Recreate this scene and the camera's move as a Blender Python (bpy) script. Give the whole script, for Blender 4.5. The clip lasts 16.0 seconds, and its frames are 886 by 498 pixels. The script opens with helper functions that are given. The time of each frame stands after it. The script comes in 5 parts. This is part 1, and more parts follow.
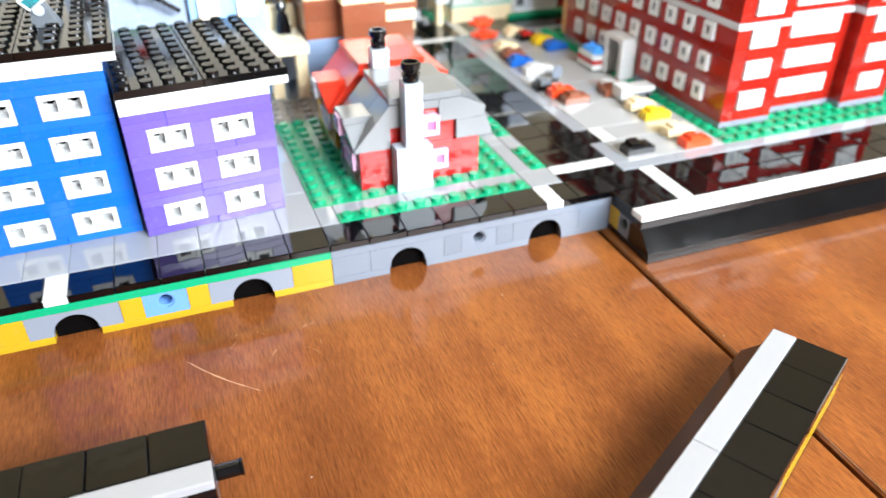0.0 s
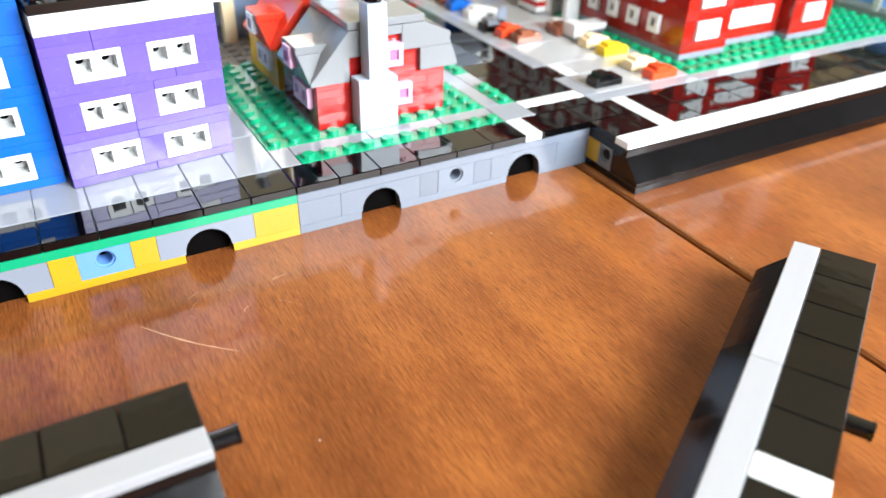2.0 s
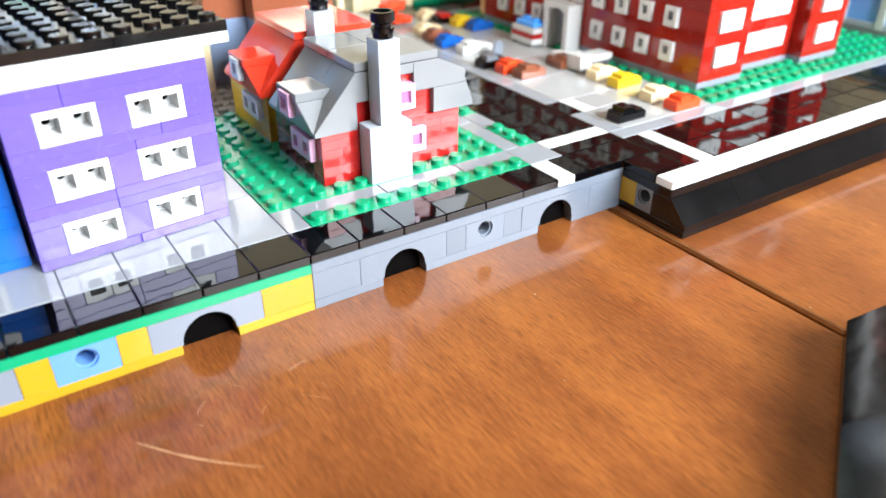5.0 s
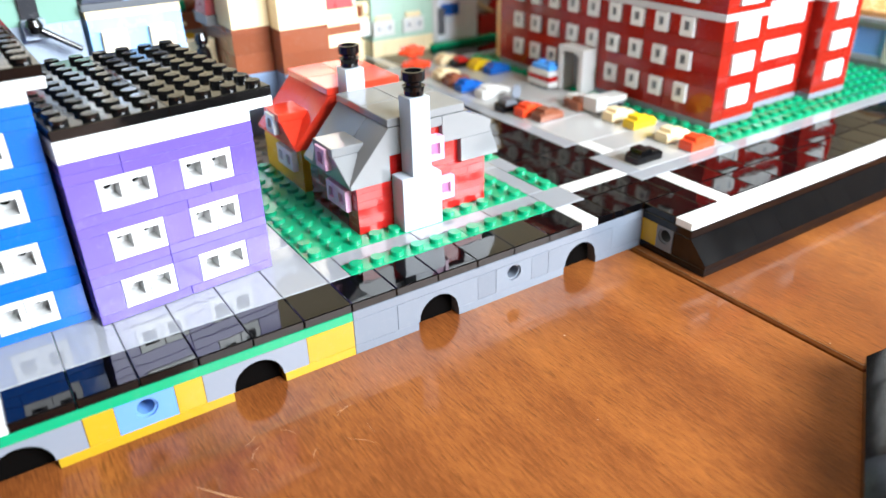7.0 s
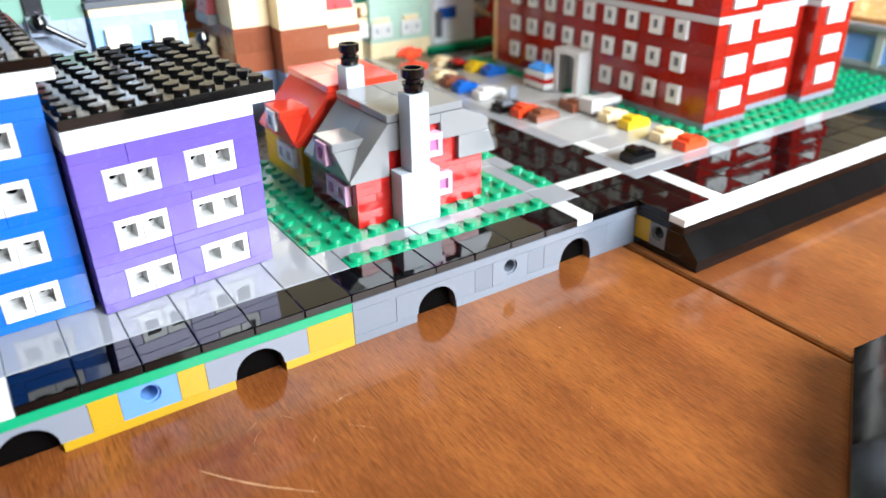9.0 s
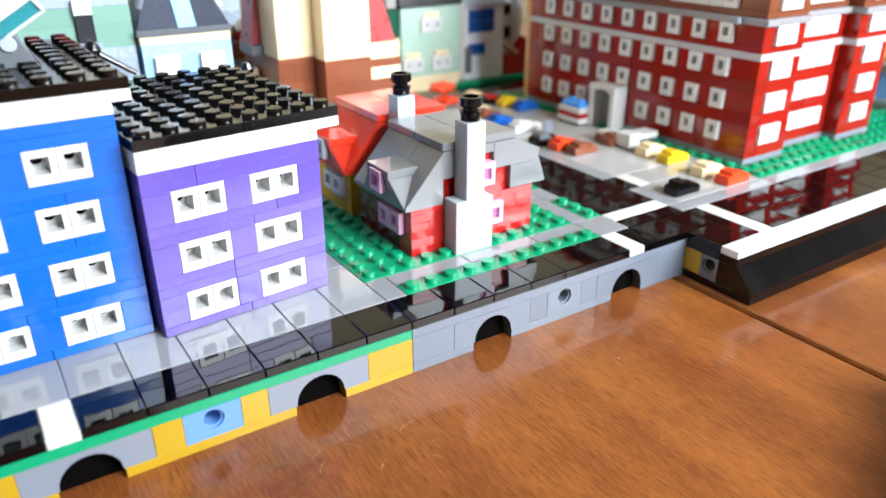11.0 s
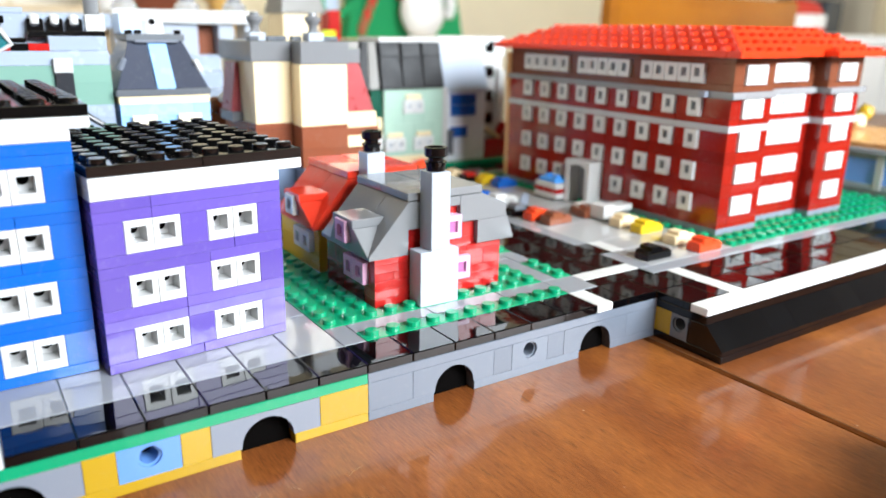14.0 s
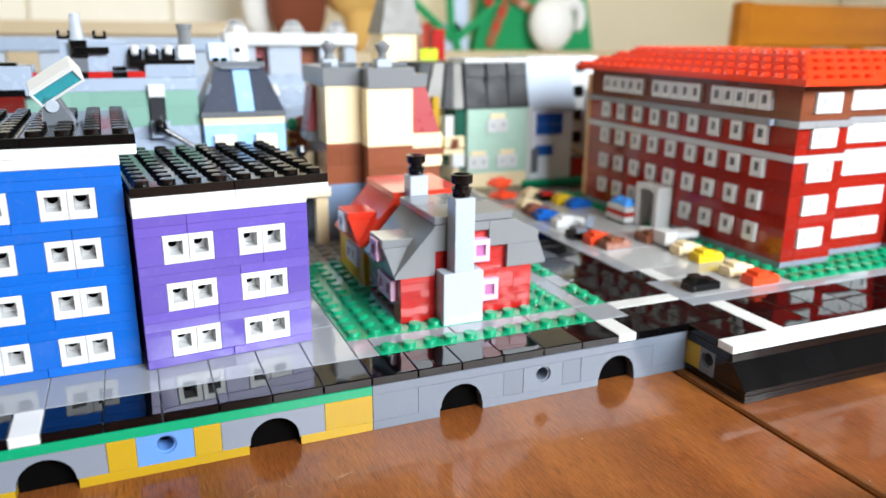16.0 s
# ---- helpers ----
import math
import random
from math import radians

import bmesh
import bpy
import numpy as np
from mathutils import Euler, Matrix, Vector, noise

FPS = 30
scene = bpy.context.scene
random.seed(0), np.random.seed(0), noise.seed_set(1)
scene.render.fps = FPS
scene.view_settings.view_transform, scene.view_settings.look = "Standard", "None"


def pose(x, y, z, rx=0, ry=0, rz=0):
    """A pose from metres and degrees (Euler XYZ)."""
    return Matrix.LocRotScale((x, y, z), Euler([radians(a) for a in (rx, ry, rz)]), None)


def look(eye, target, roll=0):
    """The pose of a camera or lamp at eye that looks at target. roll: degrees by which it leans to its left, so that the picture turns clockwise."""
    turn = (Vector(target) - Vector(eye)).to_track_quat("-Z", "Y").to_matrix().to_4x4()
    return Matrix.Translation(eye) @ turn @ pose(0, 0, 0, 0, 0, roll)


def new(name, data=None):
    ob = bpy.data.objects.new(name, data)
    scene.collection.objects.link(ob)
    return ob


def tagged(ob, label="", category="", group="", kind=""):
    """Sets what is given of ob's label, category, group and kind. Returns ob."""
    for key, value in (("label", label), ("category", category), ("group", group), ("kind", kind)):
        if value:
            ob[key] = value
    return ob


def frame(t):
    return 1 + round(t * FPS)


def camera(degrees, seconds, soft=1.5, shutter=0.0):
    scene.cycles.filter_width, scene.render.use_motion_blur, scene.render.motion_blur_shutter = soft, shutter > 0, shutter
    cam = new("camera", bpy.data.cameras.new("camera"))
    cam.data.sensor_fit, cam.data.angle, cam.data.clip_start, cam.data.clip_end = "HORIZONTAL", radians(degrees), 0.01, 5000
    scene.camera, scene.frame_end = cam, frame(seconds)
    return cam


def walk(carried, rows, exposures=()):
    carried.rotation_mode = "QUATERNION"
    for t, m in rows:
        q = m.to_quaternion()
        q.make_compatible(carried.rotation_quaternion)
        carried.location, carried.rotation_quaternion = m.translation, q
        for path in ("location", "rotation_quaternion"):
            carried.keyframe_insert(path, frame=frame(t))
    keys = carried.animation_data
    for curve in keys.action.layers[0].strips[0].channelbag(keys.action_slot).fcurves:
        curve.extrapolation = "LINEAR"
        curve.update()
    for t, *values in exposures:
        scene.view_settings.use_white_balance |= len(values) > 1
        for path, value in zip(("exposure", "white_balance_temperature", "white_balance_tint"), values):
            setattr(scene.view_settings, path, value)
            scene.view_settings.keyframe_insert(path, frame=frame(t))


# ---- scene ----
cam = camera(61.6, 16.0, 1.5, 0.4)
PATH = [
    (0, (-0.04492, -0.24730, 0.17657), (0.2496, 0.5408, -0.3640), -0.1),
    (0.5, (-0.05148, -0.23890, 0.16751), (0.3051, 0.5318, -0.3606), 1.3),
    (1, (-0.05565, -0.23171, 0.15911), (0.3338, 0.5216, -0.3708), 1.5),
    (1.5, (-0.06807, -0.22660, 0.14503), (0.3295, 0.5085, -0.4041), 2.2),
    (2, (-0.06862, -0.21987, 0.14273), (0.3513, 0.5036, -0.4052), 1.7),
    (2.5, (-0.06784, -0.21390, 0.13929), (0.3587, 0.5082, -0.4053), 1.4),
    (3, (-0.06883, -0.20382, 0.13857), (0.3769, 0.5236, -0.3832), 1.0),
    (3.5, (-0.06825, -0.19092, 0.13511), (0.3964, 0.5328, -0.3751), 1.1),
    (4, (-0.06892, -0.17628, 0.13024), (0.4051, 0.5412, -0.3802), 0.8),
    (6.5, (-0.07831, -0.17786, 0.13732), (0.4027, 0.5551, -0.3437), -0.7),
    (7, (-0.08136, -0.17922, 0.14227), (0.3956, 0.5617, -0.3306), -1.4),
    (7.5, (-0.08271, -0.18400, 0.14221), (0.3953, 0.5600, -0.3248), -1.4),
    (8, (-0.08410, -0.18423, 0.14159), (0.3950, 0.5580, -0.3270), -1.3),
    (10.5, (-0.09613, -0.17861, 0.13794), (0.3992, 0.5722, -0.2990), -0.2),
    (11, (-0.10240, -0.17324, 0.13658), (0.3966, 0.5858, -0.2815), -0.1),
    (11.5, (-0.10355, -0.16738, 0.13593), (0.4110, 0.5942, -0.2581), 0.3),
    (12, (-0.10630, -0.16250, 0.12228), (0.4217, 0.6040, -0.2432), 0.2),
    (12.5, (-0.10561, -0.16206, 0.11395), (0.4273, 0.6184, -0.2130), 0.5),
    (13, (-0.10280, -0.16805, 0.10677), (0.4348, 0.6151, -0.2058), 0.1),
    (13.5, (-0.10072, -0.17524, 0.11210), (0.4356, 0.6135, -0.1883), 0.1),
    (14, (-0.09511, -0.18278, 0.11701), (0.4358, 0.6151, -0.1685), 0.9),
    (14.5, (-0.09145, -0.18892, 0.11763), (0.4190, 0.6236, -0.1639), 0.4),
    (15, (-0.08463, -0.19412, 0.12104), (0.4089, 0.6284, -0.1615), 0.3),
    (15.5, (-0.07257, -0.20447, 0.12494), (0.3585, 0.6547, -0.1506), 0.1),
    (16, (-0.06420, -0.21130, 0.12641), (0.3074, 0.6745, -0.1517), 0.5),
]
LIGHTING = [(0, 0.82), (4, 0.88), (7, 0.76), (11, 0.50), (14, 0.42), (16, 0.18)]
walk(cam, [(t, look(eye, target, roll)) for t, eye, target, roll in PATH], LIGHTING)
cam.data.dof.use_dof, cam.data.dof.focus_distance, cam.data.dof.aperture_fstop = True, 0.245, 10.0

# ---- world, daylight and exposure ----
S = 0.008          # one stud
PL = 3.2           # one plate, mm
world = bpy.data.worlds.new("sky")
scene.world = world
world.use_nodes = True
wn = world.node_tree.nodes
sky = wn.new("ShaderNodeTexSky")
sky.sky_type = "NISHITA"
sky.sun_disc = False
sky.sun_elevation = radians(40)
sky.sun_rotation = radians(150)
wn["Background"].inputs[1].default_value = 0.12
world.node_tree.links.new(sky.outputs[0], wn["Background"].inputs[0])


def window_light(name, at, aim, width, height, power, tint):
    lamp = bpy.data.lights.new(name, "AREA")
    lamp.shape, lamp.size, lamp.size_y = "RECTANGLE", width, height
    lamp.energy, lamp.color = power, tint
    ob = new(name, lamp)
    ob.matrix_world = look(at, aim)
    return ob


window_light("south_window_daylight", (0.46, -0.76, 0.52), (0.46, 0.0, 0.52), 0.80, 0.42, 38, (0.86, 0.935, 1.0))
window_light("east_window_daylight", (2.86, -0.1, 0.62), (0.0, -0.1, 0.62), 1.0, 1.3, 7, (0.93, 0.97, 1.0))
# Added fill from the west; no such window is known.
window_light("west_fill_light", (-2.76, 0.55, 0.62), (0.0, 0.55, 0.62), 1.3, 1.1, 31, (0.90, 0.96, 1.0))


# ---- materials ----
def nodes_of(name):
    m = bpy.data.materials.new(name)
    m.use_nodes = True
    t = m.node_tree
    return m, t, t.nodes["Principled BSDF"]


def noise_node(t, scale, detail=3.0, vec=None, rough=0.5):
    n = t.nodes.new("ShaderNodeTexNoise")
    n.inputs["Scale"].default_value = scale
    n.inputs["Detail"].default_value = detail
    n.inputs["Roughness"].default_value = rough
    if vec is not None:
        t.links.new(vec, n.inputs["Vector"])
    return n


def ramp_node(t, fac, stops):
    r = t.nodes.new("ShaderNodeValToRGB")
    while len(r.color_ramp.elements) < len(stops):
        r.color_ramp.elements.new(0.5)
    for e, (p, c) in zip(r.color_ramp.elements, stops):
        e.position = p
        e.color = (*c, 1) if len(c) == 3 else c
    t.links.new(fac, r.inputs[0])
    return r


def bump_node(t, height, strength, distance, bsdf):
    b = t.nodes.new("ShaderNodeBump")
    b.inputs["Strength"].default_value = strength
    b.inputs["Distance"].default_value = distance
    t.links.new(height, b.inputs["Height"])
    t.links.new(b.outputs[0], bsdf.inputs["Normal"])
    return b


def plastic(name, rgb, rough=0.16, vary=0.10, dusty=0.05, ior=1.53):
    """Moulded plastic: small tone shifts from piece to piece, fingermarks in the gloss, faint waviness."""
    m, t, b = nodes_of(name)
    info = t.nodes.new("ShaderNodeObjectInfo")
    coord = t.nodes.new("ShaderNodeTexCoord")
    geo = t.nodes.new("ShaderNodeNewGeometry")
    hsv = t.nodes.new("ShaderNodeHueSaturation")
    hsv.inputs["Color"].default_value = (*rgb, 1)
    mr = t.nodes.new("ShaderNodeMapRange")
    mr.inputs[3].default_value, mr.inputs[4].default_value = 1 - vary, 1 + vary
    t.links.new(info.outputs["Random"], mr.inputs[0])
    t.links.new(mr.outputs[0], hsv.inputs["Value"])
    dust = noise_node(t, 420, 4, geo.outputs["Position"], 0.6)
    mix = t.nodes.new("ShaderNodeMix")
    mix.data_type = "RGBA"
    mix.inputs["B"].default_value = (0.42, 0.40, 0.37, 1)
    dr = ramp_node(t, dust.outputs[0], [(0.55, (0, 0, 0)), (0.8, (dusty, dusty, dusty))])
    t.links.new(dr.outputs[0], mix.inputs["Factor"])
    t.links.new(hsv.outputs[0], mix.inputs["A"])
    t.links.new(mix.outputs["Result"], b.inputs["Base Color"])
    smear = noise_node(t, 130, 3, geo.outputs["Position"])
    rr = t.nodes.new("ShaderNodeMapRange")
    rr.inputs[1].default_value, rr.inputs[2].default_value = 0.3, 0.75
    rr.inputs[3].default_value, rr.inputs[4].default_value = rough * 0.85, rough * 1.25
    t.links.new(smear.outputs[0], rr.inputs[0])
    t.links.new(rr.outputs[0], b.inputs["Roughness"])
    wave = noise_node(t, 90, 2, coord.outputs["Object"])
    tilt = t.nodes.new("ShaderNodeTexWhiteNoise")
    tilt.noise_dimensions = "1D"
    t.links.new(info.outputs["Random"], tilt.inputs["W"])
    lean = t.nodes.new("ShaderNodeVectorMath")
    lean.operation = "MULTIPLY_ADD"
    lean.inputs[1].default_value = (0.05, 0.05, 0.05)
    lean.inputs[2].default_value = (-0.025, -0.025, -0.025)
    t.links.new(tilt.outputs["Color"], lean.inputs[0])
    lean2 = t.nodes.new("ShaderNodeVectorMath")
    lean2.operation = "ADD"
    t.links.new(lean.outputs[0], lean2.inputs[0])
    t.links.new(geo.outputs["Normal"], lean2.inputs[1])
    lean3 = t.nodes.new("ShaderNodeVectorMath")
    lean3.operation = "NORMALIZE"
    t.links.new(lean2.outputs[0], lean3.inputs[0])
    bump = bump_node(t, wave.outputs[0], 0.16, 0.0006, b)
    t.links.new(lean3.outputs[0], bump.inputs["Normal"])
    b.inputs["IOR"].default_value = ior
    return m


WHITE = plastic("white plastic", (0.56, 0.56, 0.55), 0.18, 0.03)
# White darkened for the shade that lies on the loose strips.
SHADEDWHITE = plastic("shaded white tile plastic", (0.25, 0.25, 0.26), 0.14, 0.04)
WINWHITE = plastic("window white plastic", (0.52, 0.52, 0.515), 0.16, 0.03)
BLACK = plastic("black plastic", (0.0022, 0.0022, 0.0026), 0.12, 0.2, 0.004, 1.47)
ROOFBLACK = plastic("shiny black plastic", (0.0022, 0.0022, 0.0024), 0.10, 0.2, 0.006, 1.53)
BLACKTILE = plastic("black glossy tile", (0.0012, 0.0012, 0.0016), 0.05, 0.25, 0.002, 1.45)
LGRAY = plastic("light bluish grey plastic", (0.175, 0.195, 0.235), 0.18, 0.05)
BASEGRAY = plastic("medium bluish grey plastic", (0.118, 0.137, 0.170), 0.12, 0.05)
TILEGRAY = plastic("light grey glossy tile", (0.225, 0.236, 0.258), 0.06, 0.04)
DGRAY = plastic("dark bluish grey plastic", (0.11, 0.12, 0.135), 0.2, 0.08)
MGRAY = plastic("old grey plastic", (0.165, 0.170, 0.176), 0.13, 0.05, 0.02)
PARKGRAY = plastic("grey car park tile", (0.31, 0.31, 0.31), 0.10, 0.05)
BLUE = plastic("blue plastic", (0.006, 0.092, 0.40), 0.12, 0.07)
PURPLE = plastic("purple plastic", (0.100, 0.066, 0.31), 0.12, 0.08)
YELLOW = plastic("yellow plastic", (0.37, 0.23, 0.012), 0.16, 0.05)
GREEN = plastic("green plastic", (0.002, 0.23, 0.105), 0.16, 0.07)
LBLUE = plastic("medium blue plastic", (0.095, 0.215, 0.48), 0.18, 0.05)
RED = plastic("red plastic", (0.36, 0.012, 0.010), 0.14, 0.08)
# On the cottage's side walls this darkness is shade put into the colour.
DRED = plastic("dark and shaded red plastic", (0.11, 0.008, 0.006), 0.15, 0.10)
BROWN = plastic("reddish brown plastic", (0.19, 0.058, 0.028), 0.18, 0.10)
TAN = plastic("tan plastic", (0.74, 0.60, 0.37), 0.22, 0.05)
OLIVE = plastic("old mustard plastic", (0.44, 0.26, 0.012), 0.18, 0.08)
PINK = plastic("pink plastic", (0.66, 0.37, 0.52), 0.2, 0.05)
DPINK = plastic("deep pink plastic", (0.36, 0.11, 0.26), 0.3, 0.05)
SANDGREEN = plastic("sand green plastic", (0.36, 0.51, 0.42), 0.2, 0.05)
DGREEN = plastic("dark green plastic", (0.01, 0.07, 0.045), 0.2, 0.1)
ORANGE = plastic("orange red plastic", (0.68, 0.055, 0.014), 0.18, 0.08)
CORAL = plastic("faded red plastic", (0.31, 0.050, 0.055), 0.3, 0.05)
LIME = plastic("lime plastic", (0.45, 0.62, 0.01), 0.25, 0.05)
# Near-black filler that puts shade into openings and gaps.
DARK = plastic("shade-black filler", (0.0012, 0.0010, 0.0009), 0.7, 0.1, 0.0)
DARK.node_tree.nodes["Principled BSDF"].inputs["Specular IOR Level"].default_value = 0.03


def clear_plastic(name, rgb):
    m, _, b = nodes_of(name)
    b.inputs["Base Color"].default_value = (*rgb, 1)
    b.inputs["Transmission Weight"].default_value = 0.75
    b.inputs["Roughness"].default_value = 0.06
    b.inputs["IOR"].default_value = 1.5
    return m


AQUA = clear_plastic("clear aqua plastic", (0.12, 0.66, 0.72))


def wood(name, dark, mid, light, along, rough, coat, pores=0.0, scale=1.0, sheen=0.3, sheen_tint=(1, 1, 1), under=0.4):
    """Varnished wood with the grain along one axis: broad figure, fine fibres, dark pores, dust on worn gloss."""
    m, t, b = nodes_of(name)
    geo = t.nodes.new("ShaderNodeNewGeometry")

    def stretched(f):
        n = t.nodes.new("ShaderNodeMapping")
        sc = [1.0, 1.0, 1.0]
        sc["xyz".index(along)] = f
        n.inputs["Scale"].default_value = [v * scale for v in sc]
        t.links.new(geo.outputs["Position"], n.inputs["Vector"])
        return n.outputs[0]

    def math_node(op, a, bval, c=None):
        n = t.nodes.new("ShaderNodeMath")
        n.operation = op
        for i, v in enumerate((a, bval, c)):
            if v is None:
                continue
            if isinstance(v, (int, float)):
                n.inputs[i].default_value = v
            else:
                t.links.new(v, n.inputs[i])
        return n.outputs[0]

    long, short = stretched(0.045), stretched(0.10)
    broad = noise_node(t, 30, 6, long, 0.6)
    fibre = noise_node(t, 1700, 4, short, 0.7)
    cloud = noise_node(t, 14, 4, geo.outputs["Position"], 0.6)
    mix = math_node("MULTIPLY_ADD", cloud.outputs[0], 0.42, math_node("MULTIPLY", broad.outputs[0], 0.50))
    mix = math_node("MULTIPLY_ADD", fibre.outputs[0], 0.50, mix)
    r = ramp_node(t, mix, [(0.56, dark), (0.71, mid), (0.86, light)])
    colour = r.outputs[0]
    if pores:
        pore = noise_node(t, 1500, 3, stretched(0.07), 0.55)
        pr = ramp_node(t, pore.outputs[0], [(0.54, (0, 0, 0)), (0.70, (pores, pores, pores))])
        mx = t.nodes.new("ShaderNodeMix")
        mx.data_type = "RGBA"
        mx.inputs["B"].default_value = (dark[0] * 0.5, dark[1] * 0.5, dark[2] * 0.5, 1)
        t.links.new(pr.outputs[0], mx.inputs["Factor"])
        t.links.new(colour, mx.inputs["A"])
        speck = t.nodes.new("ShaderNodeTexVoronoi")
        speck.inputs["Scale"].default_value = 70
        t.links.new(geo.outputs["Position"], speck.inputs["Vector"])
        sr = ramp_node(t, speck.outputs["Distance"], [(0.012, (0.45, 0.45, 0.45)), (0.028, (0, 0, 0))])
        md = t.nodes.new("ShaderNodeMix")
        md.data_type = "RGBA"
        md.inputs["B"].default_value = (0.62, 0.56, 0.48, 1)
        t.links.new(sr.outputs[0], md.inputs["Factor"])
        t.links.new(mx.outputs["Result"], md.inputs["A"])
        colour = md.outputs["Result"]
    t.links.new(colour, b.inputs["Base Color"])
    b.inputs["Roughness"].default_value = under
    b.inputs["Specular IOR Level"].default_value = sheen
    b.inputs["Specular Tint"].default_value = (*sheen_tint, 1)
    b.inputs["Coat Weight"].default_value = coat
    b.inputs["Coat IOR"].default_value = 1.46
    worn = noise_node(t, 55, 6, geo.outputs["Position"], 0.7)
    rr = t.nodes.new("ShaderNodeMapRange")
    rr.inputs[1].default_value, rr.inputs[2].default_value = 0.40, 0.70
    rr.inputs[3].default_value, rr.inputs[4].default_value = rough * 0.4, rough * 2.4
    t.links.new(worn.outputs[0], rr.inputs[0])
    t.links.new(rr.outputs[0], b.inputs["Coat Roughness"])
    bump_node(t, fibre.outputs[0], 0.15, 0.0004, b)
    return m


TABLEWOOD = wood("varnished red-brown table wood", (0.084, 0.022, 0.006), (0.158, 0.047, 0.012), (0.250, 0.084, 0.019), "y", 0.075, 0.37, 0.6, 1.0, 0.22, (1.0, 0.42, 0.10), 0.35)
CHAIRWOOD = wood("honey coloured chair wood", (0.27, 0.085, 0.004), (0.34, 0.112, 0.005), (0.39, 0.135, 0.006), "x", 0.3, 0.05, 0.0, 1.0, 0.15)
FLOORWOOD = wood("brown floor boards", (0.10, 0.05, 0.02), (0.2, 0.1, 0.045), (0.3, 0.16, 0.08), "x", 0.3, 0.3)


def wallpaint(name, rgb, rough=0.7):
    m, t, b = nodes_of(name)
    geo = t.nodes.new("ShaderNodeNewGeometry")
    n = noise_node(t, 2.2, 4, geo.outputs["Position"])
    d = tuple(c * 0.9 for c in rgb)
    r = ramp_node(t, n.outputs[0], [(0.3, d), (0.7, rgb)])
    t.links.new(r.outputs[0], b.inputs["Base Color"])
    b.inputs["Roughness"].default_value = rough
    g = noise_node(t, 160, 3, geo.outputs["Position"])
    bump_node(t, g.outputs[0], 0.15, 0.002, b)
    return m


SCRATCH = wallpaint("scratched varnish", (0.38, 0.21, 0.10), 0.6)
CREAM = wallpaint("cream wall paint", (0.86, 0.75, 0.54))
BACKPAINT = wallpaint("dark brown wall paint", (0.16, 0.13, 0.11))
CEILWHITE = wallpaint("warm cream ceiling paint", (0.80, 0.70, 0.48))
WESTPAINT = wallpaint("pale brown wall paint", (0.50, 0.46, 0.41))
TRIMWHITE = wallpaint("white gloss trim paint", (0.82, 0.81, 0.78), 0.3)
CLOTHGREEN = wallpaint("green felt", (0.01, 0.30, 0.10), 0.9)
CLOTHWHITE = wallpaint("white plush", (0.85, 0.84, 0.82), 0.95)
CLOTHBROWN = wallpaint("brown plush", (0.20, 0.05, 0.02), 0.95)
CLOTHTAN = wallpaint("honey plush", (0.75, 0.45, 0.13), 0.95)
CLOTHRED = wallpaint("red felt", (0.6, 0.05, 0.03), 0.9)
SIDEWOOD = wallpaint("pale sideboard wood", (0.66, 0.52, 0.33), 0.5)


# ---- mesh helpers ----
def mesh_from(name, bm, mat):
    me = bpy.data.meshes.new(name)
    bm.to_mesh(me)
    bm.free()
    if mat is not None:
        me.materials.append(mat)
    return me


def part(name, data, mat, parent=None, label="", at=(0, 0, 0), turn=(0, 0, 0)):
    """One mesh object under a thing or part; data is a bmesh or a finished mesh."""
    if isinstance(data, bmesh.types.BMesh):
        data = mesh_from(name, data, mat)
    ob = new(name, data)
    ob.parent = parent
    ob.location = at
    ob.rotation_euler = [radians(a) for a in turn]
    if label:
        ob["label"] = label
    return ob


def thing(name, label, category, at=(0, 0, 0), turn=0, group="", kind=""):
    ob = new(name)
    ob.empty_display_size = 0.01
    ob.location = at
    ob.rotation_euler = (0, 0, radians(turn))
    return tagged(ob, label, category, group, kind)


MESHES = {}


def block(lx, ly, lz, mat, c=0.00022):
    """A box with softened edges, centred, in metres; alike boxes share one mesh."""
    key = (round(lx, 5), round(ly, 5), round(lz, 5), mat.name, c)
    if key not in MESHES:
        bm = bmesh.new()
        bmesh.ops.create_cube(bm, size=1)
        bmesh.ops.scale(bm, vec=(lx, ly, lz), verts=bm.verts)
        if c:
            bmesh.ops.bevel(bm, geom=bm.edges[:], offset=min(c, lx / 4, ly / 4, lz / 4), segments=1, affect="EDGES", profile=0.5)
        MESHES[key] = mesh_from("block", bm, mat)
    return MESHES[key]


def pc(parent, name, mat, x0, x1, y0, y1, z0, z1, gap=0.06, c=0.22, label=""):
    """A brick, plate or tile: x and y in studs, z in mm, in the parent's frame."""
    g = gap / 1000
    lx, ly, lz = (x1 - x0) * S - 2 * g, (y1 - y0) * S - 2 * g, (z1 - z0) / 1000 - g
    return part(name, block(lx, ly, lz, mat, c / 1000), mat, parent, label,
                ((x0 + x1) / 2 * S, (y0 + y1) / 2 * S, (z0 + z1) / 2000 - g / 2))


